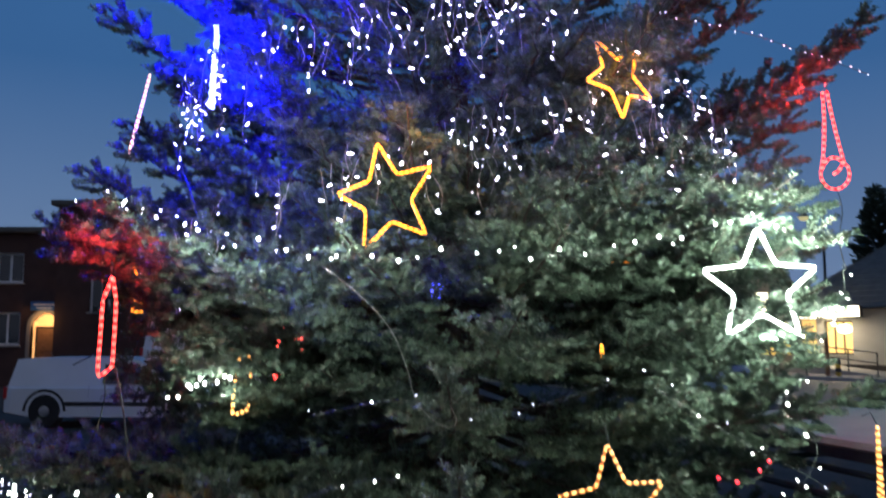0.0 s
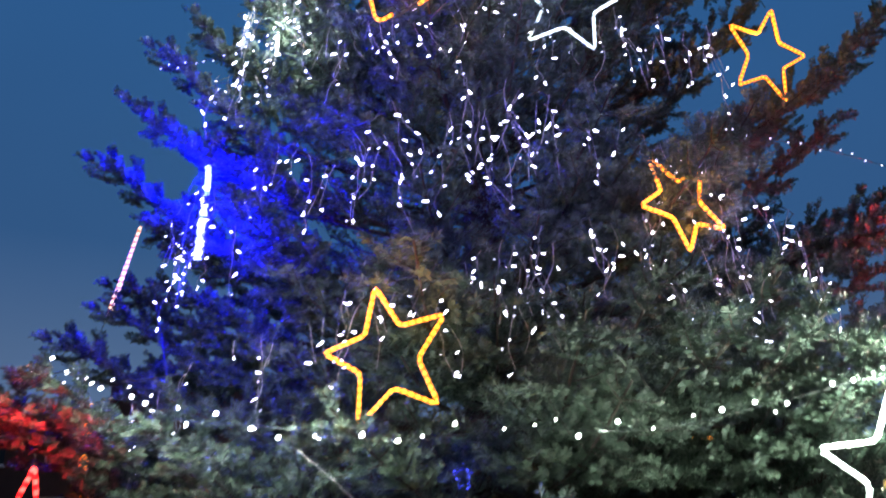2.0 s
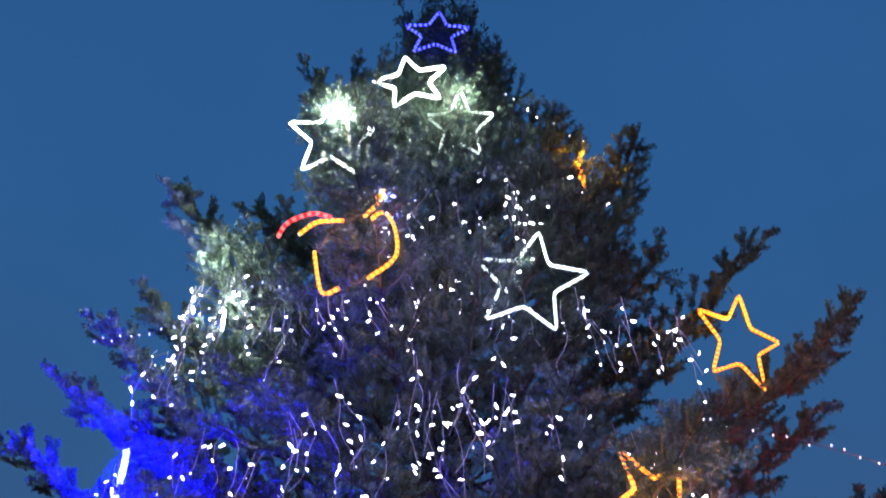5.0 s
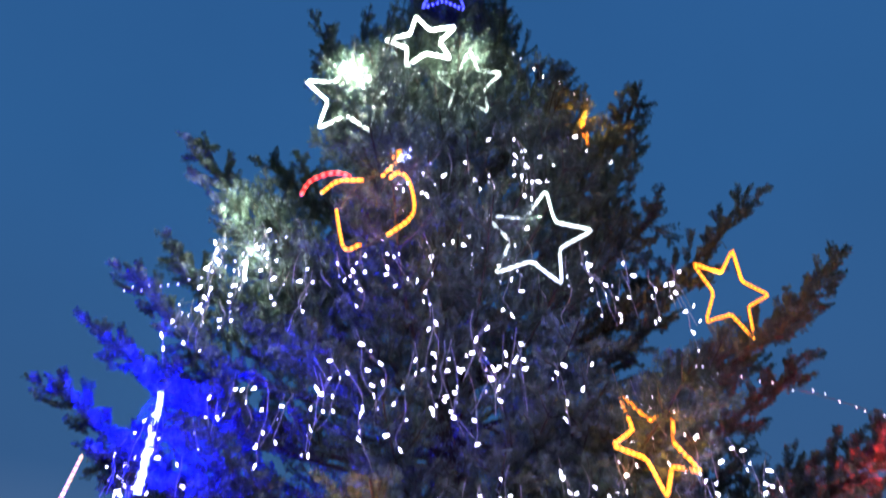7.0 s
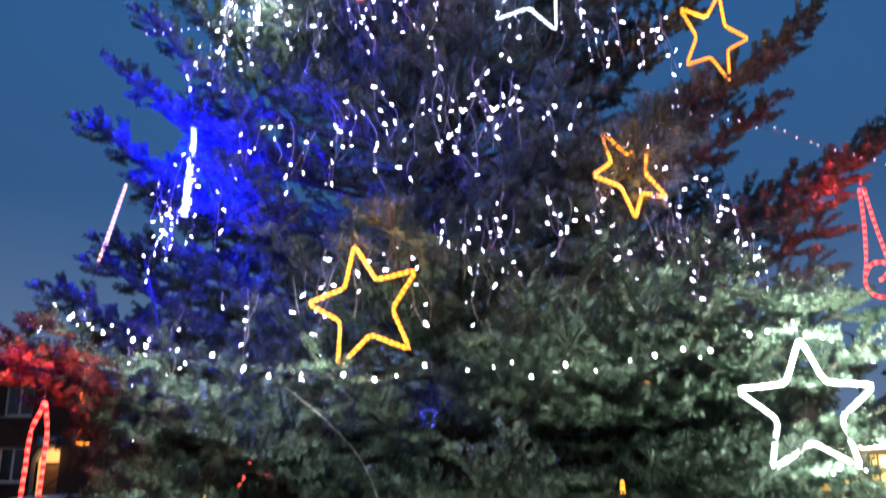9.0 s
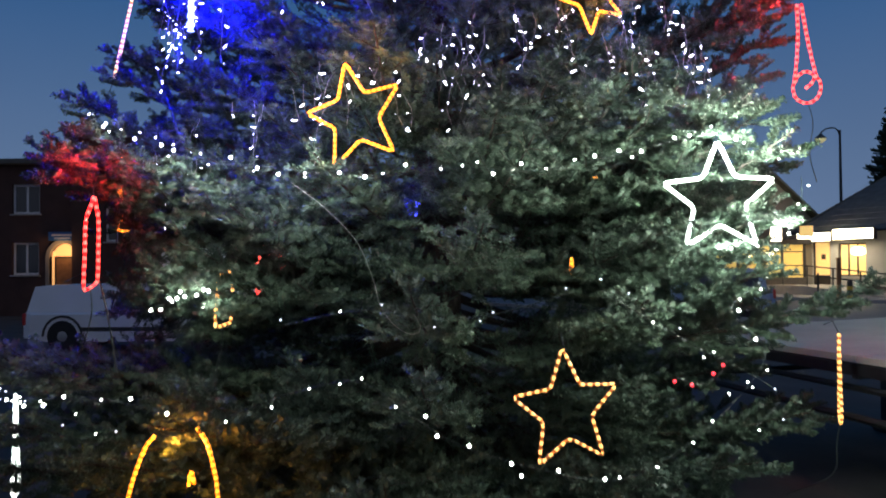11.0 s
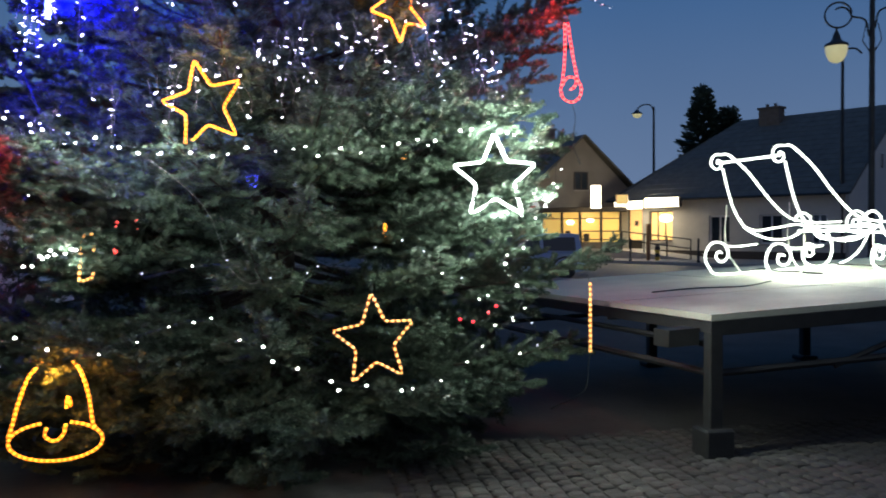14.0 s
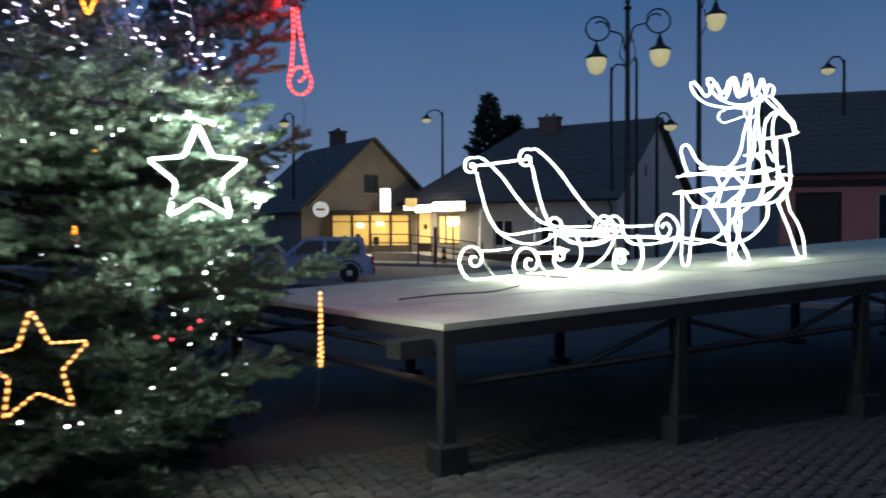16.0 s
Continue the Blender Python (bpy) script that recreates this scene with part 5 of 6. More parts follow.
    me.update()
    return me


BRANCHES, FAR_BRANCHES = {}, {}
for L in (0.45, 0.8, 1.2, 1.6, 2.0, 2.45, 2.9):
    BRANCHES[L] = [fir_branch(L, int(L * 100) + k) for k in range(2 if L < 2.8 else 1)]
    FAR_BRANCHES[L] = [fir_branch(L, int(L * 100) + 7, 150, 0.007, False)]

fir = thing("fir_tree", pose(0, 0, 0), "tall bushy fir decked with coloured light ropes and white lights", "tree")
part("trunk", Geo().tube([(AXIS[0], AXIS[1], -0.05), (AXIS[0] + 0.02, AXIS[1], 0.5), (AXIS[0] - 0.02, AXIS[1], 3.0), (AXIS[0], AXIS[1], 6.0), (AXIS[0], AXIS[1] - 0.02, 8.0)], [0.24, 0.19, 0.13, 0.06, 0.012], 12), M_BARK, fir)
rnd = random.Random(11)


def limb_at(base, tip, spin=0.0, sparse=False):
    """A branch of the fir from base on the trunk to its tip."""
    base, tip = Vector(base), Vector(tip)
    d = tip - base
    L = d.length
    size = min(BRANCHES, key=lambda k: abs(math.log(k / L)))
    me = rnd.choice((FAR_BRANCHES if sparse or tip.y > AXIS[1] + 0.35 else BRANCHES)[size])
    ex = d.normalized()
    ey = Vector((0, 0, 1)).cross(ex).normalized()
    ez = ex.cross(ey)
    rot = Matrix((ex, ey, ez)).transposed().to_4x4() @ Matrix.Rotation(spin, 4, "X")
    ob = part("branch", me, None, fir, m=Matrix.Translation(base) @ rot @ Matrix.Diagonal((L / size, L / size, L / size, 1)))
    return ob


def lean_of(z):
    return math.radians(lookup(((0.1, -8), (0.2, -10), (1.0, -6), (2.0, 2), (3.0, 8), (4.0, 15), (5.0, 24), (6.0, 38), (7.0, 55), (8.0, 75)), z))


z, turn = 0.14, 0.0
while z < 7.75:
    reach = lookup(SIDE_R, z)
    n = max(5, int(5 + 3.4 * reach))
    turn += 2.4
    for k in range(n):
        a = turn + 2 * math.pi * (k + rnd.uniform(-0.3, 0.3)) / n
        if math.sin(a) > 0.15 and k % 5 not in (0, 2):
            continue
        e = lean_of(z) + rnd.uniform(-0.12, 0.12)
        zt = z + rnd.uniform(-0.08, 0.08)
        R = tree_r(zt + 0.3 * math.sin(e), a) * rnd.uniform(0.76, 1.04)
        rise = R * math.tan(e)
        base = (AXIS[0], AXIS[1], zt - rise * 0.75)
        limb_at(base, (AXIS[0] + R * math.cos(a), AXIS[1] + R * math.sin(a), max(0.08, zt + rise * 0.25)), rnd.uniform(-0.3, 0.3))
    for k in range(7):                      # short shaded limbs between the tiers
        a = turn + 0.4 + 2 * math.pi * (k + rnd.uniform(-0.3, 0.3)) / 7
        R = tree_r(z, a) * rnd.uniform(0.5, 0.66)
        rise = R * math.tan(lean_of(z))
        limb_at((AXIS[0], AXIS[1], z + 0.17 - rise * 0.75), (AXIS[0] + R * math.cos(a), AXIS[1] + R * math.sin(a), max(0.12, z + 0.17 + rise * 0.25)), rnd.uniform(-0.6, 0.6), True)
    z += 0.34 + 0.02 * reach
# limbs that stand out of the crown
for x, y, zt in ((-1.70, 6.0, 5.48), (-2.00, 6.0, 4.48), (-2.10, 6.0, 4.10), (-2.28, 6.0, 3.70), (-2.12, 6.0, 2.80), (-2.38, 6.0, 2.60), (-2.56, 6.0, 2.20), (-2.86, 6.0, 0.85),
                 (1.61, 6.0, 6.05), (1.57, 6.0, 5.02), (2.20, 6.0, 5.05), (2.64, 6.0, 4.48), (2.98, 6.0, 3.62), (2.70, 5.8, 3.40), (2.55, 6.0, 2.15), (2.62, 5.2, 1.24),
                 (-0.95, 6.0, 6.70), (-0.64, 6.0, 6.75), (0.63, 6.0, 6.92), (0.28, 6.0, 7.30), (1.86, 4.6, 2.20), (1.60, 4.55, 2.27), (0.76, 4.32, 2.49), (-0.25, 4.6, 2.70), (-1.75, 4.75, 2.02),
                 (1.76, 4.66, 1.66), (-0.25, 4.78, 4.46), (-0.42, 5.1, 5.62), (0.2, 5.35, 6.0), (-0.45, 4.5, 2.02), (0.55, 4.45, 2.10), (1.95, 4.9, 1.55), (-1.35, 4.65, 1.45), (-2.2, 4.9, 0.88), (-2.62, 5.0, 1.0), (-2.75, 5.2, 0.86), (-2.1, 4.6, 0.62), (1.13, 4.72, 3.24), (0.36, 4.86, 4.24), (-0.45, 4.98, 5.36), (-0.60, 5.05, 5.5), (0.12, 4.75, 2.6), (1.15, 4.35, 2.42), (-1.95, 6.2, 3.35), (-2.2, 6.3, 3.0), (-1.8, 6.2, 4.75), (2.0, 6.2, 4.1), (2.3, 6.1, 3.9), (2.5, 6.0, 3.0), (2.3, 5.7, 2.7), (2.0, 5.4, 2.45), (1.9, 5.2, 1.95), (-1.5, 6.3, 5.1), (1.4, 6.3, 5.5), (-1.25, 5.8, 4.98), (-1.10, 5.66, 4.5), (-1.36, 5.85, 4.8), (0.45, 4.3, 2.30), (1.36, 4.48, 2.30), (1.74, 4.46, 2.27), (1.93, 4.5, 2.05), (1.92, 4.62, 1.74), (-0.72, 4.95, 1.66), (-0.95, 4.85, 1.52), (0.80, 5.05, 3.34), (1.22, 5.1, 3.40),
                 (-1.6, 4.3, 0.5), (-0.9, 4.15, 0.35), (-0.2, 4.05, 0.4), (0.5, 4.05, 0.32), (1.1, 4.2, 0.42), (1.7, 4.5, 0.45), (-2.1, 4.6, 0.4), (2.1, 4.9, 0.6), (-1.86, 4.62, 2.08), (-1.62, 4.52, 2.13), (-1.95, 4.75, 1.98), (-0.96, 4.04, 0.84), (-1.06, 4.06, 0.72), (-0.80, 4.9, 1.74), (-1.2, 4.7, 1.58), (0.98, 5.75, 5.86), (1.15, 5.8, 5.8), (1.80, 4.48, 1.66)):
    dist = math.hypot(x - AXIS[0], y - AXIS[1])
    limb_at((AXIS[0], AXIS[1], max(0.25, zt - dist * math.tan(lean_of(zt)) * 1.05)), (x, y, zt), rnd.uniform(-0.25, 0.25))

# ---- strings of lights ----
def led_mesh():
    gg = Geo()
    gg.lathe([(0.0022, 0.0), (0.0032, 0.006), (0.0046, 0.022), (0.0026, 0.029)], 6)
    return gg.mesh("bulb", [M_LED], True)


def led_ball(r, mat, name="bulb"):
    return Geo().ball((0, 0, 0), r, rings=5, sides=8).mesh(name, [mat], True)


LED = led_mesh()
LED_SMALL = led_ball(0.0048, M_LEDDIM)
BALL = led_ball(0.0085, M_BALL)
BALL_S = led_ball(0.0052, M_BALL)
REDBALL = led_ball(0.009, M_REDLED)


def on_tree(a_deg, z, out=0.04):
    a = math.radians(a_deg)
    r = tree_r(z, a) + out
    return Vector((AXIS[0] + r * math.cos(a), AXIS[1] + r * math.sin(a), z))


def aim(d):
    return d.to_track_quat("Z", "Y").to_matrix().to_4x4()


def curtain(a0, a1, z0, z1, drops, label, seed, length=(0.08, 0.42), sag=0.12):
    """A curtain string: a run of cable over the branches with hanging drops of small lights."""
    rn = random.Random(seed)
    c = thing("curtain_lights", pose(0, 0, 0), label, "string lights", "white light strings on the fir")
    run = []
    n = 10
    for k in range(n + 1):
        u = k / n
        run.append(on_tree(a0 + (a1 - a0) * u, z0 + (z1 - z0) * u - sag * abs(math.sin(u * math.pi * 3)) + rn.uniform(-0.05, 0.05), rn.uniform(-0.14, 0.04)))
    path = spline(run, 0.04)
    part("cable", Geo().tube(path, 0.0022, 4), M_CABLE_D, c)
    for k in range(drops):
        p = path[int((k + rn.uniform(-0.8, 1.8)) / drops * (len(path) - 1)) % len(path)].copy() + Vector((0, 0, rn.uniform(-0.12, 0.05)))
        ln = length[0] + (length[1] - length[0]) * rn.random() ** 1.6
        outward = Vector((p.x - AXIS[0], p.y - AXIS[1], 0)).normalized()
        along = Vector((-outward.y, outward.x, 0))
        sway = rn.uniform(-0.3, 0.3)
        pts, q, s = [p.copy()], p.copy(), 0.0
        while s < ln:
            h = rn.uniform(0.035, 0.10)
            sway = 0.5 * sway + rn.uniform(-0.75, 0.75)
            q = q + Vector((0, 0, -h)) + along * h * 0.7 * sway + outward * rn.uniform(-0.02, 0.03)
            s += h
            pts.append(q.copy())
        if len(pts) < 2:
            continue
        dp = spline(pts, 0.025) if len(pts) > 2 else pts
        dr = part("drop_cable", Geo().tube(dp, 0.0017, 4), M_CABLE_W, c)
        for j in range(1, len(pts)):
            if rn.random() < 0.34:
                continue
            d = Vector((rn.uniform(-1, 1), rn.uniform(-1, 0.2), rn.uniform(-1.0, 0.5))).normalized()
            part("bulb", LED if rn.random() < 0.85 else LED_SMALL, None, dr, m=Matrix.Translation(pts[j] + d * rn.uniform(0.0, 0.03)) @ aim(d) @ Matrix.Scale(rn.uniform(0.5, 0.98) if rn.random() < 0.85 else 1.05, 4))
    return c


CURTAIN = "pale cable curtain string with small cool white lights"
curtain(-150, -95, 2.45, 2.95, 15, CURTAIN, 1, (0.05, 0.25))
curtain(-118, -78, 2.62, 3.15, 15, CURTAIN, 2, (0.1, 0.4))
curtain(-92, -58, 2.95, 3.20, 13, CURTAIN, 3, (0.15, 0.45))
curtain(-60, -22, 3.10, 3.05, 24, CURTAIN, 4, (0.1, 0.45))
curtain(-55, -30, 3.35, 3.30, 13, CURTAIN, 5, (0.05, 0.3))
curtain(-172, -110, 3.60, 3.55, 21, CURTAIN, 6, (0.08, 0.4))
curtain(-125, -75, 3.72, 3.85, 16, CURTAIN, 7, (0.15, 0.5))
curtain(-95, -45, 3.85, 3.60, 16, CURTAIN, 8, (0.12, 0.45))
curtain(-165, -110, 4.35, 4.30, 19, CURTAIN, 9, (0.1, 0.4))
curtain(-120, -70, 4.45, 4.40, 16, CURTAIN, 10, (0.1, 0.4))
curtain(-80, -30, 4.35, 4.30, 16, CURTAIN, 11, (0.1, 0.4))
curtain(-110, -60, 4.95, 5.05, 15, CURTAIN, 12, (0.1, 0.35))
curtain(-75, -40, 5.25, 5.15, 9, CURTAIN, 13, (0.08, 0.3))
curtain(-165, -140, 4.85, 4.55, 12, CURTAIN, 14, (0.1, 0.4))
curtain(-175, -140, 3.45, 3.30, 13, CURTAIN, 15, (0.1, 0.4))
curtain(-160, -135, 2.35, 2.25, 10, CURTAIN, 16, (0.05, 0.3))


def garland(pts, label, every, mesh, jitter, seed, mat=None, step=0.02):
    """A cable laid over the branches with round lights along it."""
    rn = random.Random(seed)
    c = thing("light_garland", pose(0, 0, 0), label, "string lights", "white light strings on the fir")
    path = spline(pts, step)
    part("cable", Geo().tube(path[::2], 0.0018, 4), mat or M_CABLE_D, c)
    s = 0
    while s < len(path):
        p = path[int(s)] + Vector((rn.uniform(-jitter, jitter), -rn.uniform(0, jitter), rn.uniform(-jitter, jitter)))
        part("bulb", rn.choice(mesh), None, c, m=Matrix.Translation(p))
        s += every / step * rn.uniform(0.7, 1.35)
    return c


garland([(-1.75, 5.0, 2.45), (-1.10, 4.55, 2.17), (-0.70, 4.42, 2.11), (-0.22, 4.38, 2.05), (0.18, 4.40, 2.09), (0.66, 4.40, 2.08), (1.17, 4.42, 2.19), (1.48, 4.45, 2.25), (1.9, 4.7, 2.15)],
        "dark cable with round cool white lights across the fir", 0.115, [BALL, BALL, BALL_S], 0.035, 1)
garland([(-2.1, 4.7, 1.0), (-1.70, 4.2, 1.04), (-1.29, 4.05, 1.05), (-0.83, 3.98, 0.95), (-0.72, 3.98, 1.01), (-0.25, 4.0, 1.13), (0.02, 4.0, 0.97), (0.28, 3.98, 0.83), (0.82, 3.97, 0.70), (1.10, 4.0, 0.78), (1.41, 4.1, 0.98), (1.64, 4.25, 1.21), (1.50, 4.3, 1.40), (1.75, 4.5, 1.55)],
        "dark cable with round cool white lights low on the fir", 0.13, [BALL, BALL_S, BALL_S], 0.04, 2)
garland([(1.55, 4.4, 1.70), (1.80, 4.45, 1.72), (1.92, 4.5, 1.90), (1.95, 4.55, 2.05)], "short cable with white lights beside the white star", 0.07, [BALL, BALL_S], 0.03, 3)
garland([(-1.30, 4.62, 1.42), (-1.18, 4.58, 1.47), (-1.02, 4.58, 1.53)], "bright cluster of white lights on a branch", 0.035, [BALL], 0.03, 4)
garland([(-2.2, 5.6, 2.5), (-2.0, 5.4, 2.42), (-1.6, 5.0, 2.35), (-1.2, 4.8, 2.3)], "thin cable with small white lights at the side of the fir", 0.10, [BALL_S], 0.03, 5)
garland([(1.30, 5.3, 3.62), (1.9, 5.5, 3.58), (2.4, 5.7, 3.52), (2.9, 5.9, 3.45)], "dark cable with tiny lights strung to a far branch", 0.09, [LED_SMALL], 0.015, 6)
garland([(-1.75, 5.7, 4.30), (-1.2, 5.4, 4.22), (-0.7, 5.1, 4.28)], "dark cable with tiny lights between branches", 0.08, [LED_SMALL], 0.015, 7)
garland([(0.55, 5.5, 6.0), (0.8, 5.6, 5.85), (1.05, 5.7, 5.75)], "dark cable with tiny lights near the treetop", 0.10, [LED_SMALL, BALL_S], 0.015, 8)
garland([(1.30, 4.55, 1.06), (1.45, 4.5, 1.03), (1.58, 4.5, 1.17)], "short cable with red lights among the branches", 0.10, [REDBALL], 0.03, 9)
garland([(-2.35, 5.0, 0.95), (-1.95, 4.5, 0.98), (-1.6, 4.3, 0.93), (-1.3, 4.15, 0.9)], "thin cable with small white lights on low branches", 0.11, [BALL_S, LED_SMALL], 0.05, 10)
garland([(0.9, 4.35, 1.5), (1.3, 4.3, 1.25), (1.75, 4.4, 1.0), (1.6, 4.3, 0.85)], "dark cable with faint lights among low branches", 0.12, [BALL_S, LED_SMALL], 0.06, 11)
garland([(-0.6, 4.35, 1.35), (-0.2, 4.3, 1.42), (0.3, 4.3, 1.38), (0.8, 4.35, 1.5)], "dark cable with faint lights in the shade", 0.22, [LED_SMALL, BALL_S], 0.08, 12)

cb = thing("hanging_cable", pose(0, 0, 0), "pale loose cable looping down the front of the fir", "cable")
part("strand", Geo().tube(spline([(-0.57, 4.40, 2.03), (-0.40, 4.34, 1.90), (-0.25, 4.32, 1.74), (-0.17, 4.28, 1.56), (-0.14, 4.26, 1.45), (-0.08, 4.24, 1.36), (0.0, 4.24, 1.31), (0.05, 4.24, 1.33), (0.02, 4.24, 1.40)], 0.03), 0.0016, 5), M_CABLE_W, cb)
cb = thing("hanging_cable", pose(0, 0, 0), "dark loose cable hanging beside the fir", "cable")
part("strand", Geo().tube(spline([(-1.75, 5.9, 3.05), (-1.62, 5.7, 2.8), (-1.5, 5.5, 2.6), (-1.4, 5.35, 2.4)], 0.05), 0.006, 5), M_CABLE_D, cb)
cb = thing("hanging_cable", pose(0, 0, 0), "dark cable trailing from a low branch", "cable")
part("strand", Geo().tube(spline([(-1.62, 4.7, 1.6), (-1.55, 4.6, 1.5), (-1.5, 4.55, 1.35), (-1.48, 4.6, 1.1)], 0.05), 0.005, 5), M_CABLE_D, cb)

# ---- sleigh and reindeer of light rope on the stage ----
M_ROPE["sleigh"] = (lit("sleigh_rope_bead", (0.95, 1.0, 0.93), 3.6, True), lit("sleigh_rope", (0.80, 0.98, 0.86), 1.15, True))


def spiral(cx, cz, r0, a0, turns, sign=1, shrink=0.35, n=20):
    """A scroll in the x, z plane that winds inwards from radius r0."""
    out = []
    for k in range(n + 1):
        u = k / n
        a = math.radians(a0) + sign * 2 * math.pi * turns * u
        r = r0 * (1 - (1 - shrink) * u)
        out.append((cx + r * math.cos(a), cz + r * math.sin(a)))
    return out


M_STRUT = principled("pale_unlit_rope", (0.55, 0.56, 0.52), 0.45, var=0.1, scale=20, bump=0.0)
SL_X, SL_Y, SL_W = 4.69, 6.42, 0.98
DECK_PITCH = -math.degrees(math.atan(DECK_SLOPE[0]))
sl = thing("sleigh_light", pose(SL_X, SL_Y, deck_z(SL_X, SL_Y), 0, DECK_PITCH, 5), "glowing white light rope sleigh with scrolled runners", "light figure", "light figures on the stage")


def evenly2(pts, step):
    return [(p.x, p.z) for p in spline([(x, 0, z) for x, z in pts], step)]


def side_frame(y):
    def put(name, pts, step=0.02, r=0.0105):
        part(name, rope([(x, y, z) for x, z in evenly2(pts, step)], "sleigh", r, False, 0.04), list(M_ROPE["sleigh"]), sl)

    def scroll(cx, cz, r, start, turns, sign, tail, name="scroll_rope", shrink=0.28):
        put(name, list(reversed(spiral(cx, cz, r, start, turns, sign, shrink))) + tail)

    # the high back rolls over at the top and sweeps down to the seat and the front curl
    scroll(0.17, 1.19, 0.10, 60, 1.1, 1, [(0.28, 1.285), (0.37, 1.23), (0.55, 1.07), (0.75, 0.83), (0.95, 0.63), (1.12, 0.54), (1.36, 0.50), (1.62, 0.49), (1.72, 0.49)], "side_rope")
    put("back_rope", [(0.23, 1.13), (0.28, 0.90), (0.35, 0.68), (0.46, 0.51), (0.57, 0.43), (0.75, 0.36), (0.95, 0.34), (1.12, 0.38), (1.27, 0.46)])
    put("rim_rope", [(0.46, 0.50), (0.62, 0.455), (0.85, 0.47), (1.12, 0.49), (1.27, 0.46)])
    put("seat_rope", [(1.10, 0.53), (1.15, 0.59), (1.23, 0.61), (1.31, 0.55), (1.32, 0.45), (1.42, 0.33), (1.65, 0.30), (1.93, 0.32), (2.08, 0.36)])
    # front curl, runner and the rolled rear end
    scroll(1.90, 0.45, 0.125, 120, 1.15, 1, [(1.93, 0.60), (2.04, 0.54), (2.10, 0.43), (2.03, 0.26), (1.87, 0.10), (1.62, 0.02), (1.2, 0.014), (0.55, 0.014), (0.12, 0.02), (0.02, 0.08), (-0.03, 0.20), (0.01, 0.31), (0.09, 0.36), (0.19, 0.34), (0.25, 0.25), (0.22, 0.17), (0.15, 0.15), (0.10, 0.20), (0.13, 0.26), (0.18, 0.24)], "runner_rope")
    put("rail_rope", [(0.21, 0.31), (0.40, 0.30), (0.62, 0.31)])
    scroll(1.29, 0.185, 0.085, 20, 1.25, 1, [(1.27, 0.275), (1.20, 0.22), (1.20, 0.09), (1.34, 0.015), (1.49, 0.04), (1.57, 0.15), (1.57, 0.28), (1.51, 0.40)])
    part("strut", Geo().tube(spline([(0.26, y, 0.74), (0.22, y, 0.42), (0.27, y, 0.20), (0.40, y, 0.02)], 0.03), 0.009, 5), M_STRUT, sl)
    part("strut", Geo().tube([(1.2, y, 0.02), (1.22, y, 0.43)], 0.008, 5), M_STRUT, sl)


side_frame(0.0)
side_frame(SL_W)
for x, z in ((0.17, 1.19), (1.27, 0.46), (1.15, 0.42), (1.90, 0.36)):
    rp = [(x, y, z) for y in (0.0, 0.3, 0.6, SL_W)]
    part("cross_rope", rope(rp, "sleigh", 0.0125, False, 0.04), list(M_ROPE["sleigh"]), sl)
for x in (0.6, 1.5):
    part("cross_bar", Geo().tube([(x, 0, 0.04), (x, SL_W, 0.04)], 0.01, 5), M_FRAMEBAR, sl)
for x, y in ((0.35, 0.0), (0.85, 0.1), (1.35, 0.0), (0.6, 0.8), (1.2, 0.8)):
    glow("sleigh_lamp", SL_X + x, SL_Y + y, deck_z(SL_X + x, SL_Y + y) + 0.22, (0.93, 1.0, 0.86), 10.0, 0.03)

RX, RY = 7.06, 6.75
rz0 = deck_z(RX, RY)
deer = thing("reindeer_light", pose(RX, RY, rz0, 0, DECK_PITCH, 0), "glowing white light rope reindeer with wavy antlers", "light figure", "light figures on the stage")


def deer_rope(name, pts, r=0.0098):
    part(name, rope(spline(pts, 0.02), "sleigh", r, False, 0.04), list(M_ROPE["sleigh"]), deer)


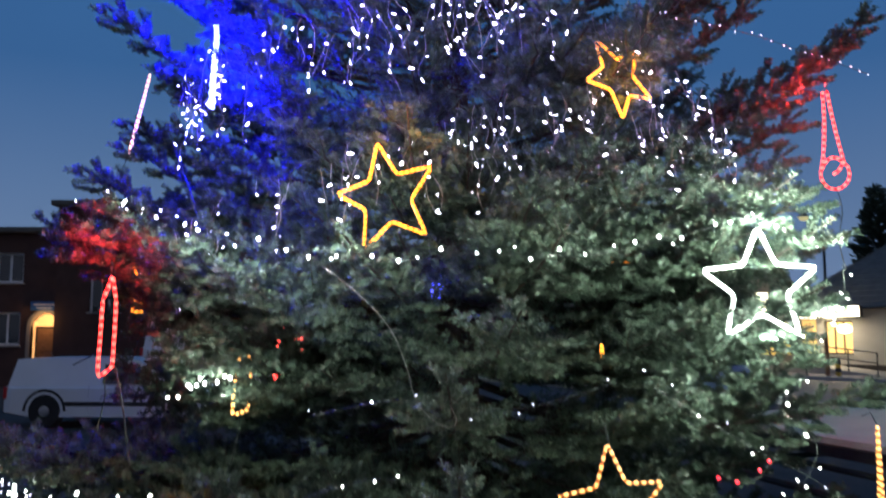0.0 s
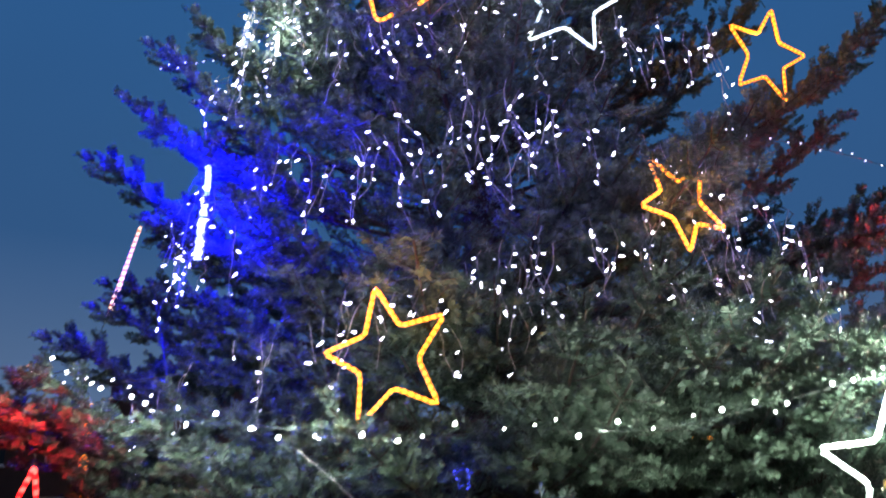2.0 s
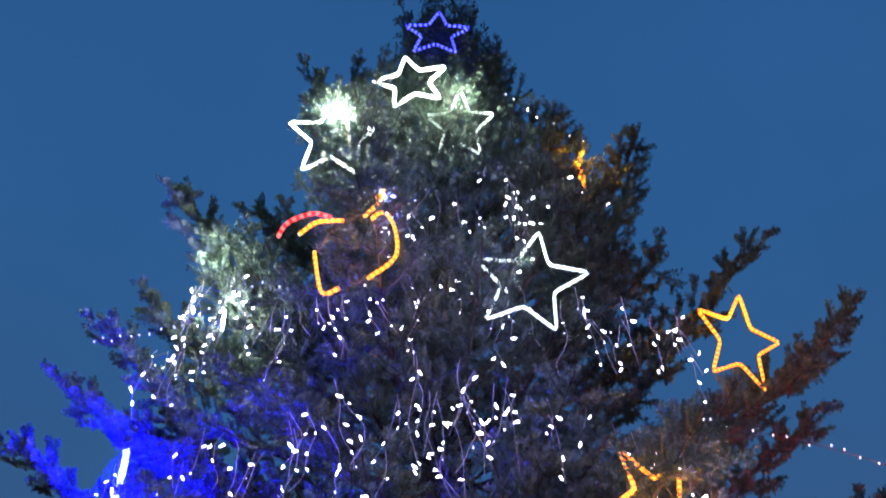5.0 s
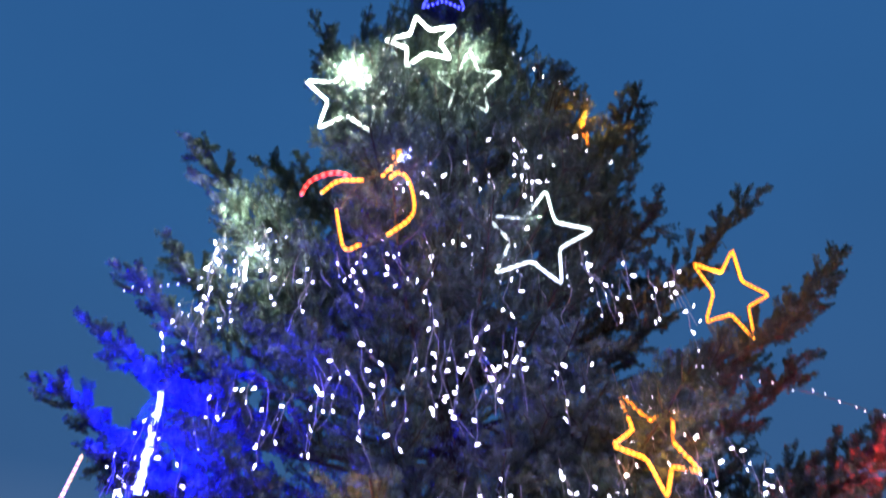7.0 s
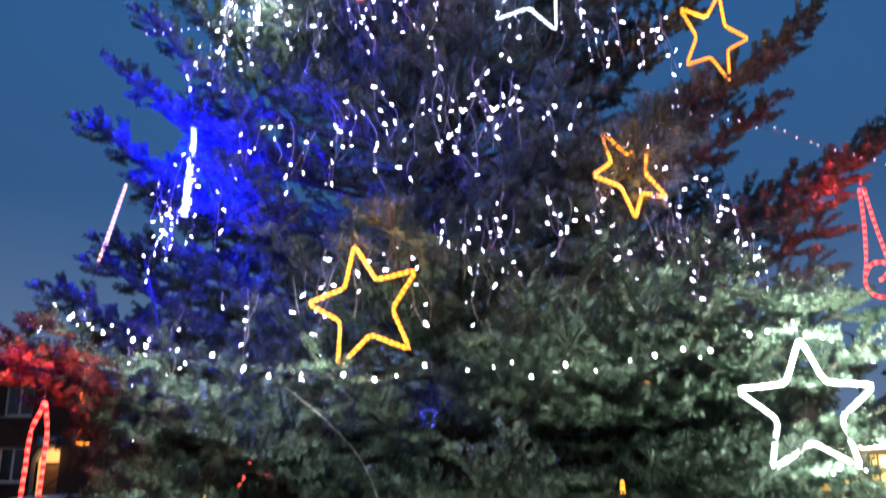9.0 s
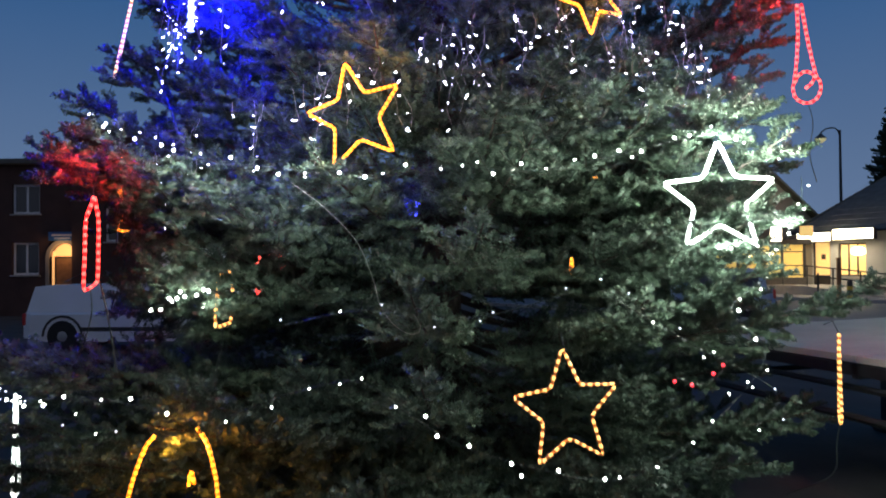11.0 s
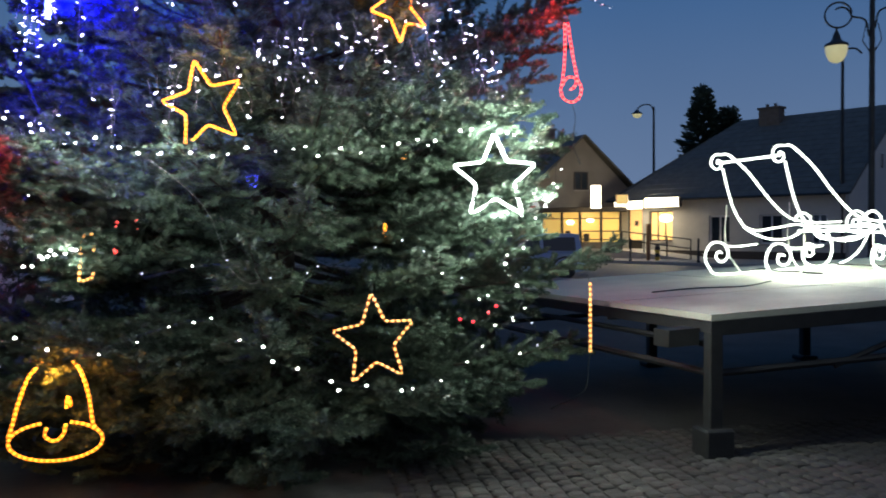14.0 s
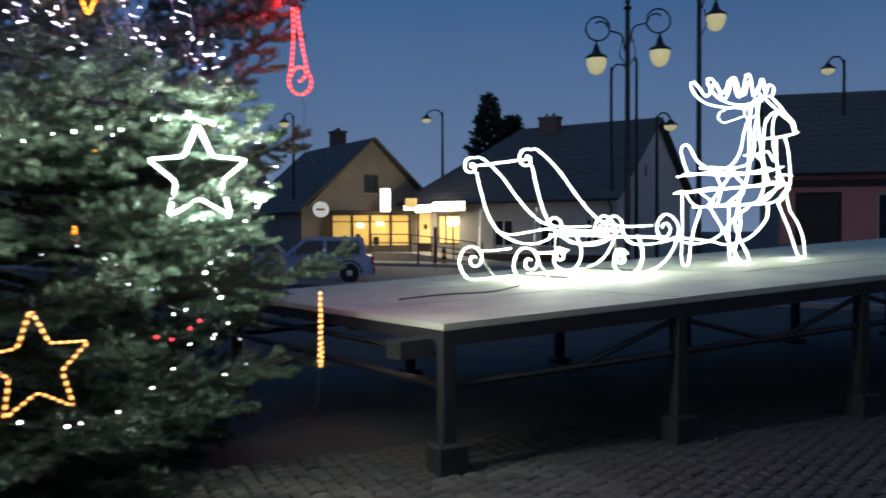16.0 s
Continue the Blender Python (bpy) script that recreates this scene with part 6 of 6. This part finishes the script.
for y in (-0.13, 0.13):
    dx = 0.0 if y < 0 else 0.04
    deer_rope("back_rope", [(0.24, y * 0.6, 1.08), (0.50, y * 0.8, 1.06), (0.74, y, 1.10), (0.86, y * 0.8, 1.25), (0.90, y * 0.6, 1.45), (0.97, y * 0.5, 1.64)])
    deer_rope("flank_rope", [(-0.08, y * 0.6, 0.99), (0.26, y * 1.2, 1.02), (0.84, y * 1.3, 0.99), (1.31, y * 0.7, 1.06)])
    deer_rope("flank_rope", [(-0.13, y * 0.6, 0.81), (0.26, y * 1.4, 0.83), (0.84, y * 1.4, 0.85), (1.25, y, 0.87), (1.45, y * 0.2, 0.86)])
    deer_rope("belly_rope", [(0.15, y * 0.8, 0.65), (0.59, y * 1.1, 0.65), (1.08, y * 1.1, 0.66), (1.30, y * 0.8, 0.77), (1.45, y * 0.2, 0.86)])
    deer_rope("chest_rope", [(1.38, y * 0.5, 1.40), (1.40, y * 0.7, 1.2), (1.41, y * 0.7, 0.90), (1.33, y * 0.8, 0.75), (1.18, y, 0.65)])
    deer_rope("neck_rope", [(0.98, y * 0.4, 1.76), (0.98, y * 0.6, 1.38), (0.98, y * 0.9, 1.02), (0.92, y * 1.2, 0.80), (0.84, y * 1.1, 0.66)])
    deer_rope("jaw_rope", [(1.35, y * 0.3, 1.70), (1.24, y * 0.4, 1.62), (1.19, y * 0.5, 1.45), (1.20, y * 0.7, 1.15), (1.29, y * 0.8, 0.86)])
    deer_rope("head_rope", [(0.98, y * 0.4, 1.68), (1.04, y * 0.4, 1.82), (1.17, y * 0.4, 1.86), (1.30, y * 0.35, 1.78), (1.46, y * 0.25, 1.65), (1.58, y * 0.12, 1.56), (1.61, y * 0.1, 1.46), (1.64, y * 0.1, 1.45), (1.35, y * 0.3, 1.40), (1.01, y * 0.5, 1.38)])
    deer_rope("throat_rope", [(0.90, y * 0.6, 1.20), (1.06, y * 0.8, 1.23), (1.18, y * 0.6, 1.12)])
    deer_rope("ear_rope", [(0.96, y * 0.6, 1.73), (0.80, y * 1.2, 1.75), (0.68, y * 1.5, 1.71), (0.64, y * 1.5, 1.65), (0.72, y * 1.4, 1.59), (0.92, y * 0.8, 1.65)], 0.006)
    deer_rope("antler_rope", [(1.04, y * 0.5, 1.80), (0.85, y, 1.76), (0.66, y * 0.77, 1.75), (0.42, y * 0.94, 1.79), (0.27, y * 0.99, 1.88), (0.20, y * 0.99, 1.99), (0.25, y * 0.99, 2.03), (0.33, y * 0.99, 1.95), (0.41, y * 0.94, 1.87), (0.47, y * 0.94, 1.92), (0.51, y * 0.94, 2.01), (0.57, y * 0.94, 2.01), (0.63, y * 0.88, 1.85),
                              (0.69, y * 0.88, 1.86), (0.75, y * 0.83, 1.98), (0.79, y * 0.83, 2.09), (0.84, y * 0.83, 2.06), (0.89, y * 0.77, 1.89), (0.96, y * 0.77, 1.91), (1.01, y * 0.72, 2.04), (1.05, y * 0.72, 2.02), (1.08, y * 0.66, 1.88), (1.14, y * 0.61, 1.98), (1.18, y * 0.9, 1.94), (1.19, y * 0.6, 1.86)])
    if y > 0:
        deer_rope("hind_leg_rope", [(0.02, y, 0.80), (0.01, y, 0.48), (-0.02, y, 0.10), (0.01, y, 0.02), (0.07, y, 0.03), (0.11, y, 0.20), (0.16, y, 0.38), (0.27, y, 0.62)])
        deer_rope("front_leg_rope", [(0.84, y, 0.64), (0.85, y, 0.43), (0.77, y, 0.18), (0.74, y, 0.03), (0.68, y, 0.02), (0.67, y, 0.25), (0.69, y, 0.64)])
    else:
        deer_rope("hind_leg_rope", [(0.13, y * 1.2, 0.66), (0.28, y * 1.2, 0.45), (0.40, y * 1.2, 0.26), (0.52, y * 1.2, 0.07), (0.60, y * 1.2, 0.02), (0.67, y * 1.2, 0.03), (0.66, y * 1.2, 0.10), (0.53, y * 1.2, 0.33), (0.50, y * 1.2, 0.48), (0.56, y * 1.2, 0.66)])
        deer_rope("front_leg_rope", [(1.12, y * 1.3, 0.66), (1.20, y * 1.3, 0.50), (1.28, y * 1.3, 0.34), (1.39, y * 1.3, 0.07), (1.44, y * 1.3, 0.02), (1.51, y * 1.3, 0.03), (1.49, y * 1.3, 0.26), (1.41, y * 1.3, 0.42), (1.32, y * 1.2, 0.56), (1.28, y * 1.2, 0.74)])
    deer_rope("rib_rope", [(0.46 + dx, y, 1.05), (0.60 + dx, y * 1.5, 0.84), (0.50 + dx, y * 1.2, 0.65)])
    deer_rope("rib_rope", [(0.76 + dx, y, 1.08), (0.60 + dx, y * 1.5, 0.84), (0.36 + dx, y * 1.2, 0.65)])
    deer_rope("rib_rope", [(0.02 + dx, y, 0.82), (0.16 + dx, y * 1.4, 0.70), (0.24 + dx, y * 1.2, 0.64)], 0.008)
deer_rope("tail_rope", [(0.0, 0, 1.02), (-0.06, 0, 1.16), (-0.08, 0, 1.27), (-0.03, 0, 1.33), (0.04, 0, 1.30), (0.13, 0, 1.16), (0.26, 0, 1.08)])
for x, z, w_ in ((0.0, 1.0, 0.12), (-0.10, 0.81, 0.12), (0.6, 0.65, 0.2), (1.41, 0.95, 0.12), (1.2, 0.87, 0.2), (0.3, 0.83, 0.24)):
    deer_rope("cross_rope", [(x, -w_, z), (x, 0, z + 0.02), (x, w_, z)])
for x, y, z in ((0.15, 0, 0.9), (0.75, 0, 0.8), (1.2, 0, 1.3), (0.6, -0.1, 0.15), (1.4, -0.1, 0.15)):
    glow("reindeer_lamp", RX + x, RY + y, rz0 + z, (0.93, 1.0, 0.86), 4.0, 0.03)

# reins between sleigh and reindeer, and the lead along the deck
for y in (0.12, 0.62):
    rn_ = thing("rein_light", pose(0, 0, 0), "white light rope rein between sleigh and reindeer", "light rope", "light figures on the stage")
    P = spline([(SL_X + 2.02, SL_Y + y, rz0 + 0.33), (7.12, SL_Y + y, rz0 + 0.29), (7.36, SL_Y + y, rz0 + 0.25), (7.68, SL_Y + y, rz0 + 0.32), (7.93, SL_Y + y, rz0 + 0.52), (8.05, SL_Y + y * 0.5 + 0.15, rz0 + 0.70)], 0.02)
    part("light_rope", rope(P, "sleigh", 0.0105, False, 0.04), list(M_ROPE["sleigh"]), rn_)
cb = thing("power_cable", pose(0, 0, 0), "dark power cable lying across the stage panels", "cable")
P = spline([(x, y, deck_z(x, y) + 0.008) for x, y in ((SL_X + 0.05, SL_Y + 0.05), (4.3, 6.2), (3.9, 6.35), (3.45, 6.3))], 0.05)
part("strand", Geo().tube(P, 0.006, 5), M_CABLE_D, cb)

# ---- cobbles before the stage ----
rnd = random.Random(5)
cob = tagged(new("cobbles"), "grey granite cobbles set in rows before the stage", "paving", kind="structure")


def cobble_mesh(seed):
    rn = random.Random(seed)
    a, b, h = 0.052 + rn.uniform(-0.006, 0.006), 0.050 + rn.uniform(-0.006, 0.006), 0.030
    gg = Geo()
    ring = [(a, b * 0.7), (a * 0.7, b), (-a * 0.7, b), (-a, b * 0.7), (-a, -b * 0.7), (-a * 0.7, -b), (a * 0.7, -b), (a, -b * 0.7)]
    ring = [(x * rn.uniform(0.92, 1.05), y * rn.uniform(0.92, 1.05)) for x, y in ring]
    gg.v += [(x, y, -0.02) for x, y in ring] + [(x * 0.96, y * 0.96, h * 0.6) for x, y in ring] + [(x * 0.62, y * 0.62, h) for x, y in ring]
    for k in range(2):
        for i in range(8):
            j = (i + 1) % 8
            gg.f.append((8 * k + i, 8 * k + j, 8 * k + 8 + j, 8 * k + 8 + i))
            gg.m.append(0)
    gg.f.append(tuple(range(16, 24)))
    gg.m.append(0)
    return gg


COBBLES = [cobble_mesh(k).mesh("cobble", [M_COBBLE]) for k in range(6)]
rest = Geo()
count = 0
for i in range(62):
    for j in range(26):
        x = 0.9 + i * 0.112 + rnd.uniform(-0.008, 0.008)
        y = 2.55 + j * 0.112 + (0.056 if i % 2 else 0) + rnd.uniform(-0.008, 0.008)
        if 2.2 < x < 4.1 and 2.6 < y < 4.6 and count < 300:
            part("cobble", rnd.choice(COBBLES), None, cob, m=pose(x, y, rnd.uniform(-0.006, 0.004), rnd.uniform(-3, 3), rnd.uniform(-3, 3), rnd.choice((0, 90, 180)) + rnd.uniform(-6, 6)))
            count += 1
        else:
            src = cobble_mesh(rnd.randrange(40))
            n = len(rest.v)
            dz = rnd.uniform(-0.006, 0.004)
            rest.v += [(x + v[0], y + v[1], v[2] + dz) for v in src.v]
            rest.f += [tuple(n + q for q in f) for f in src.f]
            rest.m += src.m
tagged(part("cobble_field", rest, M_COBBLE, cob), "more granite cobbles", kind="stuff")
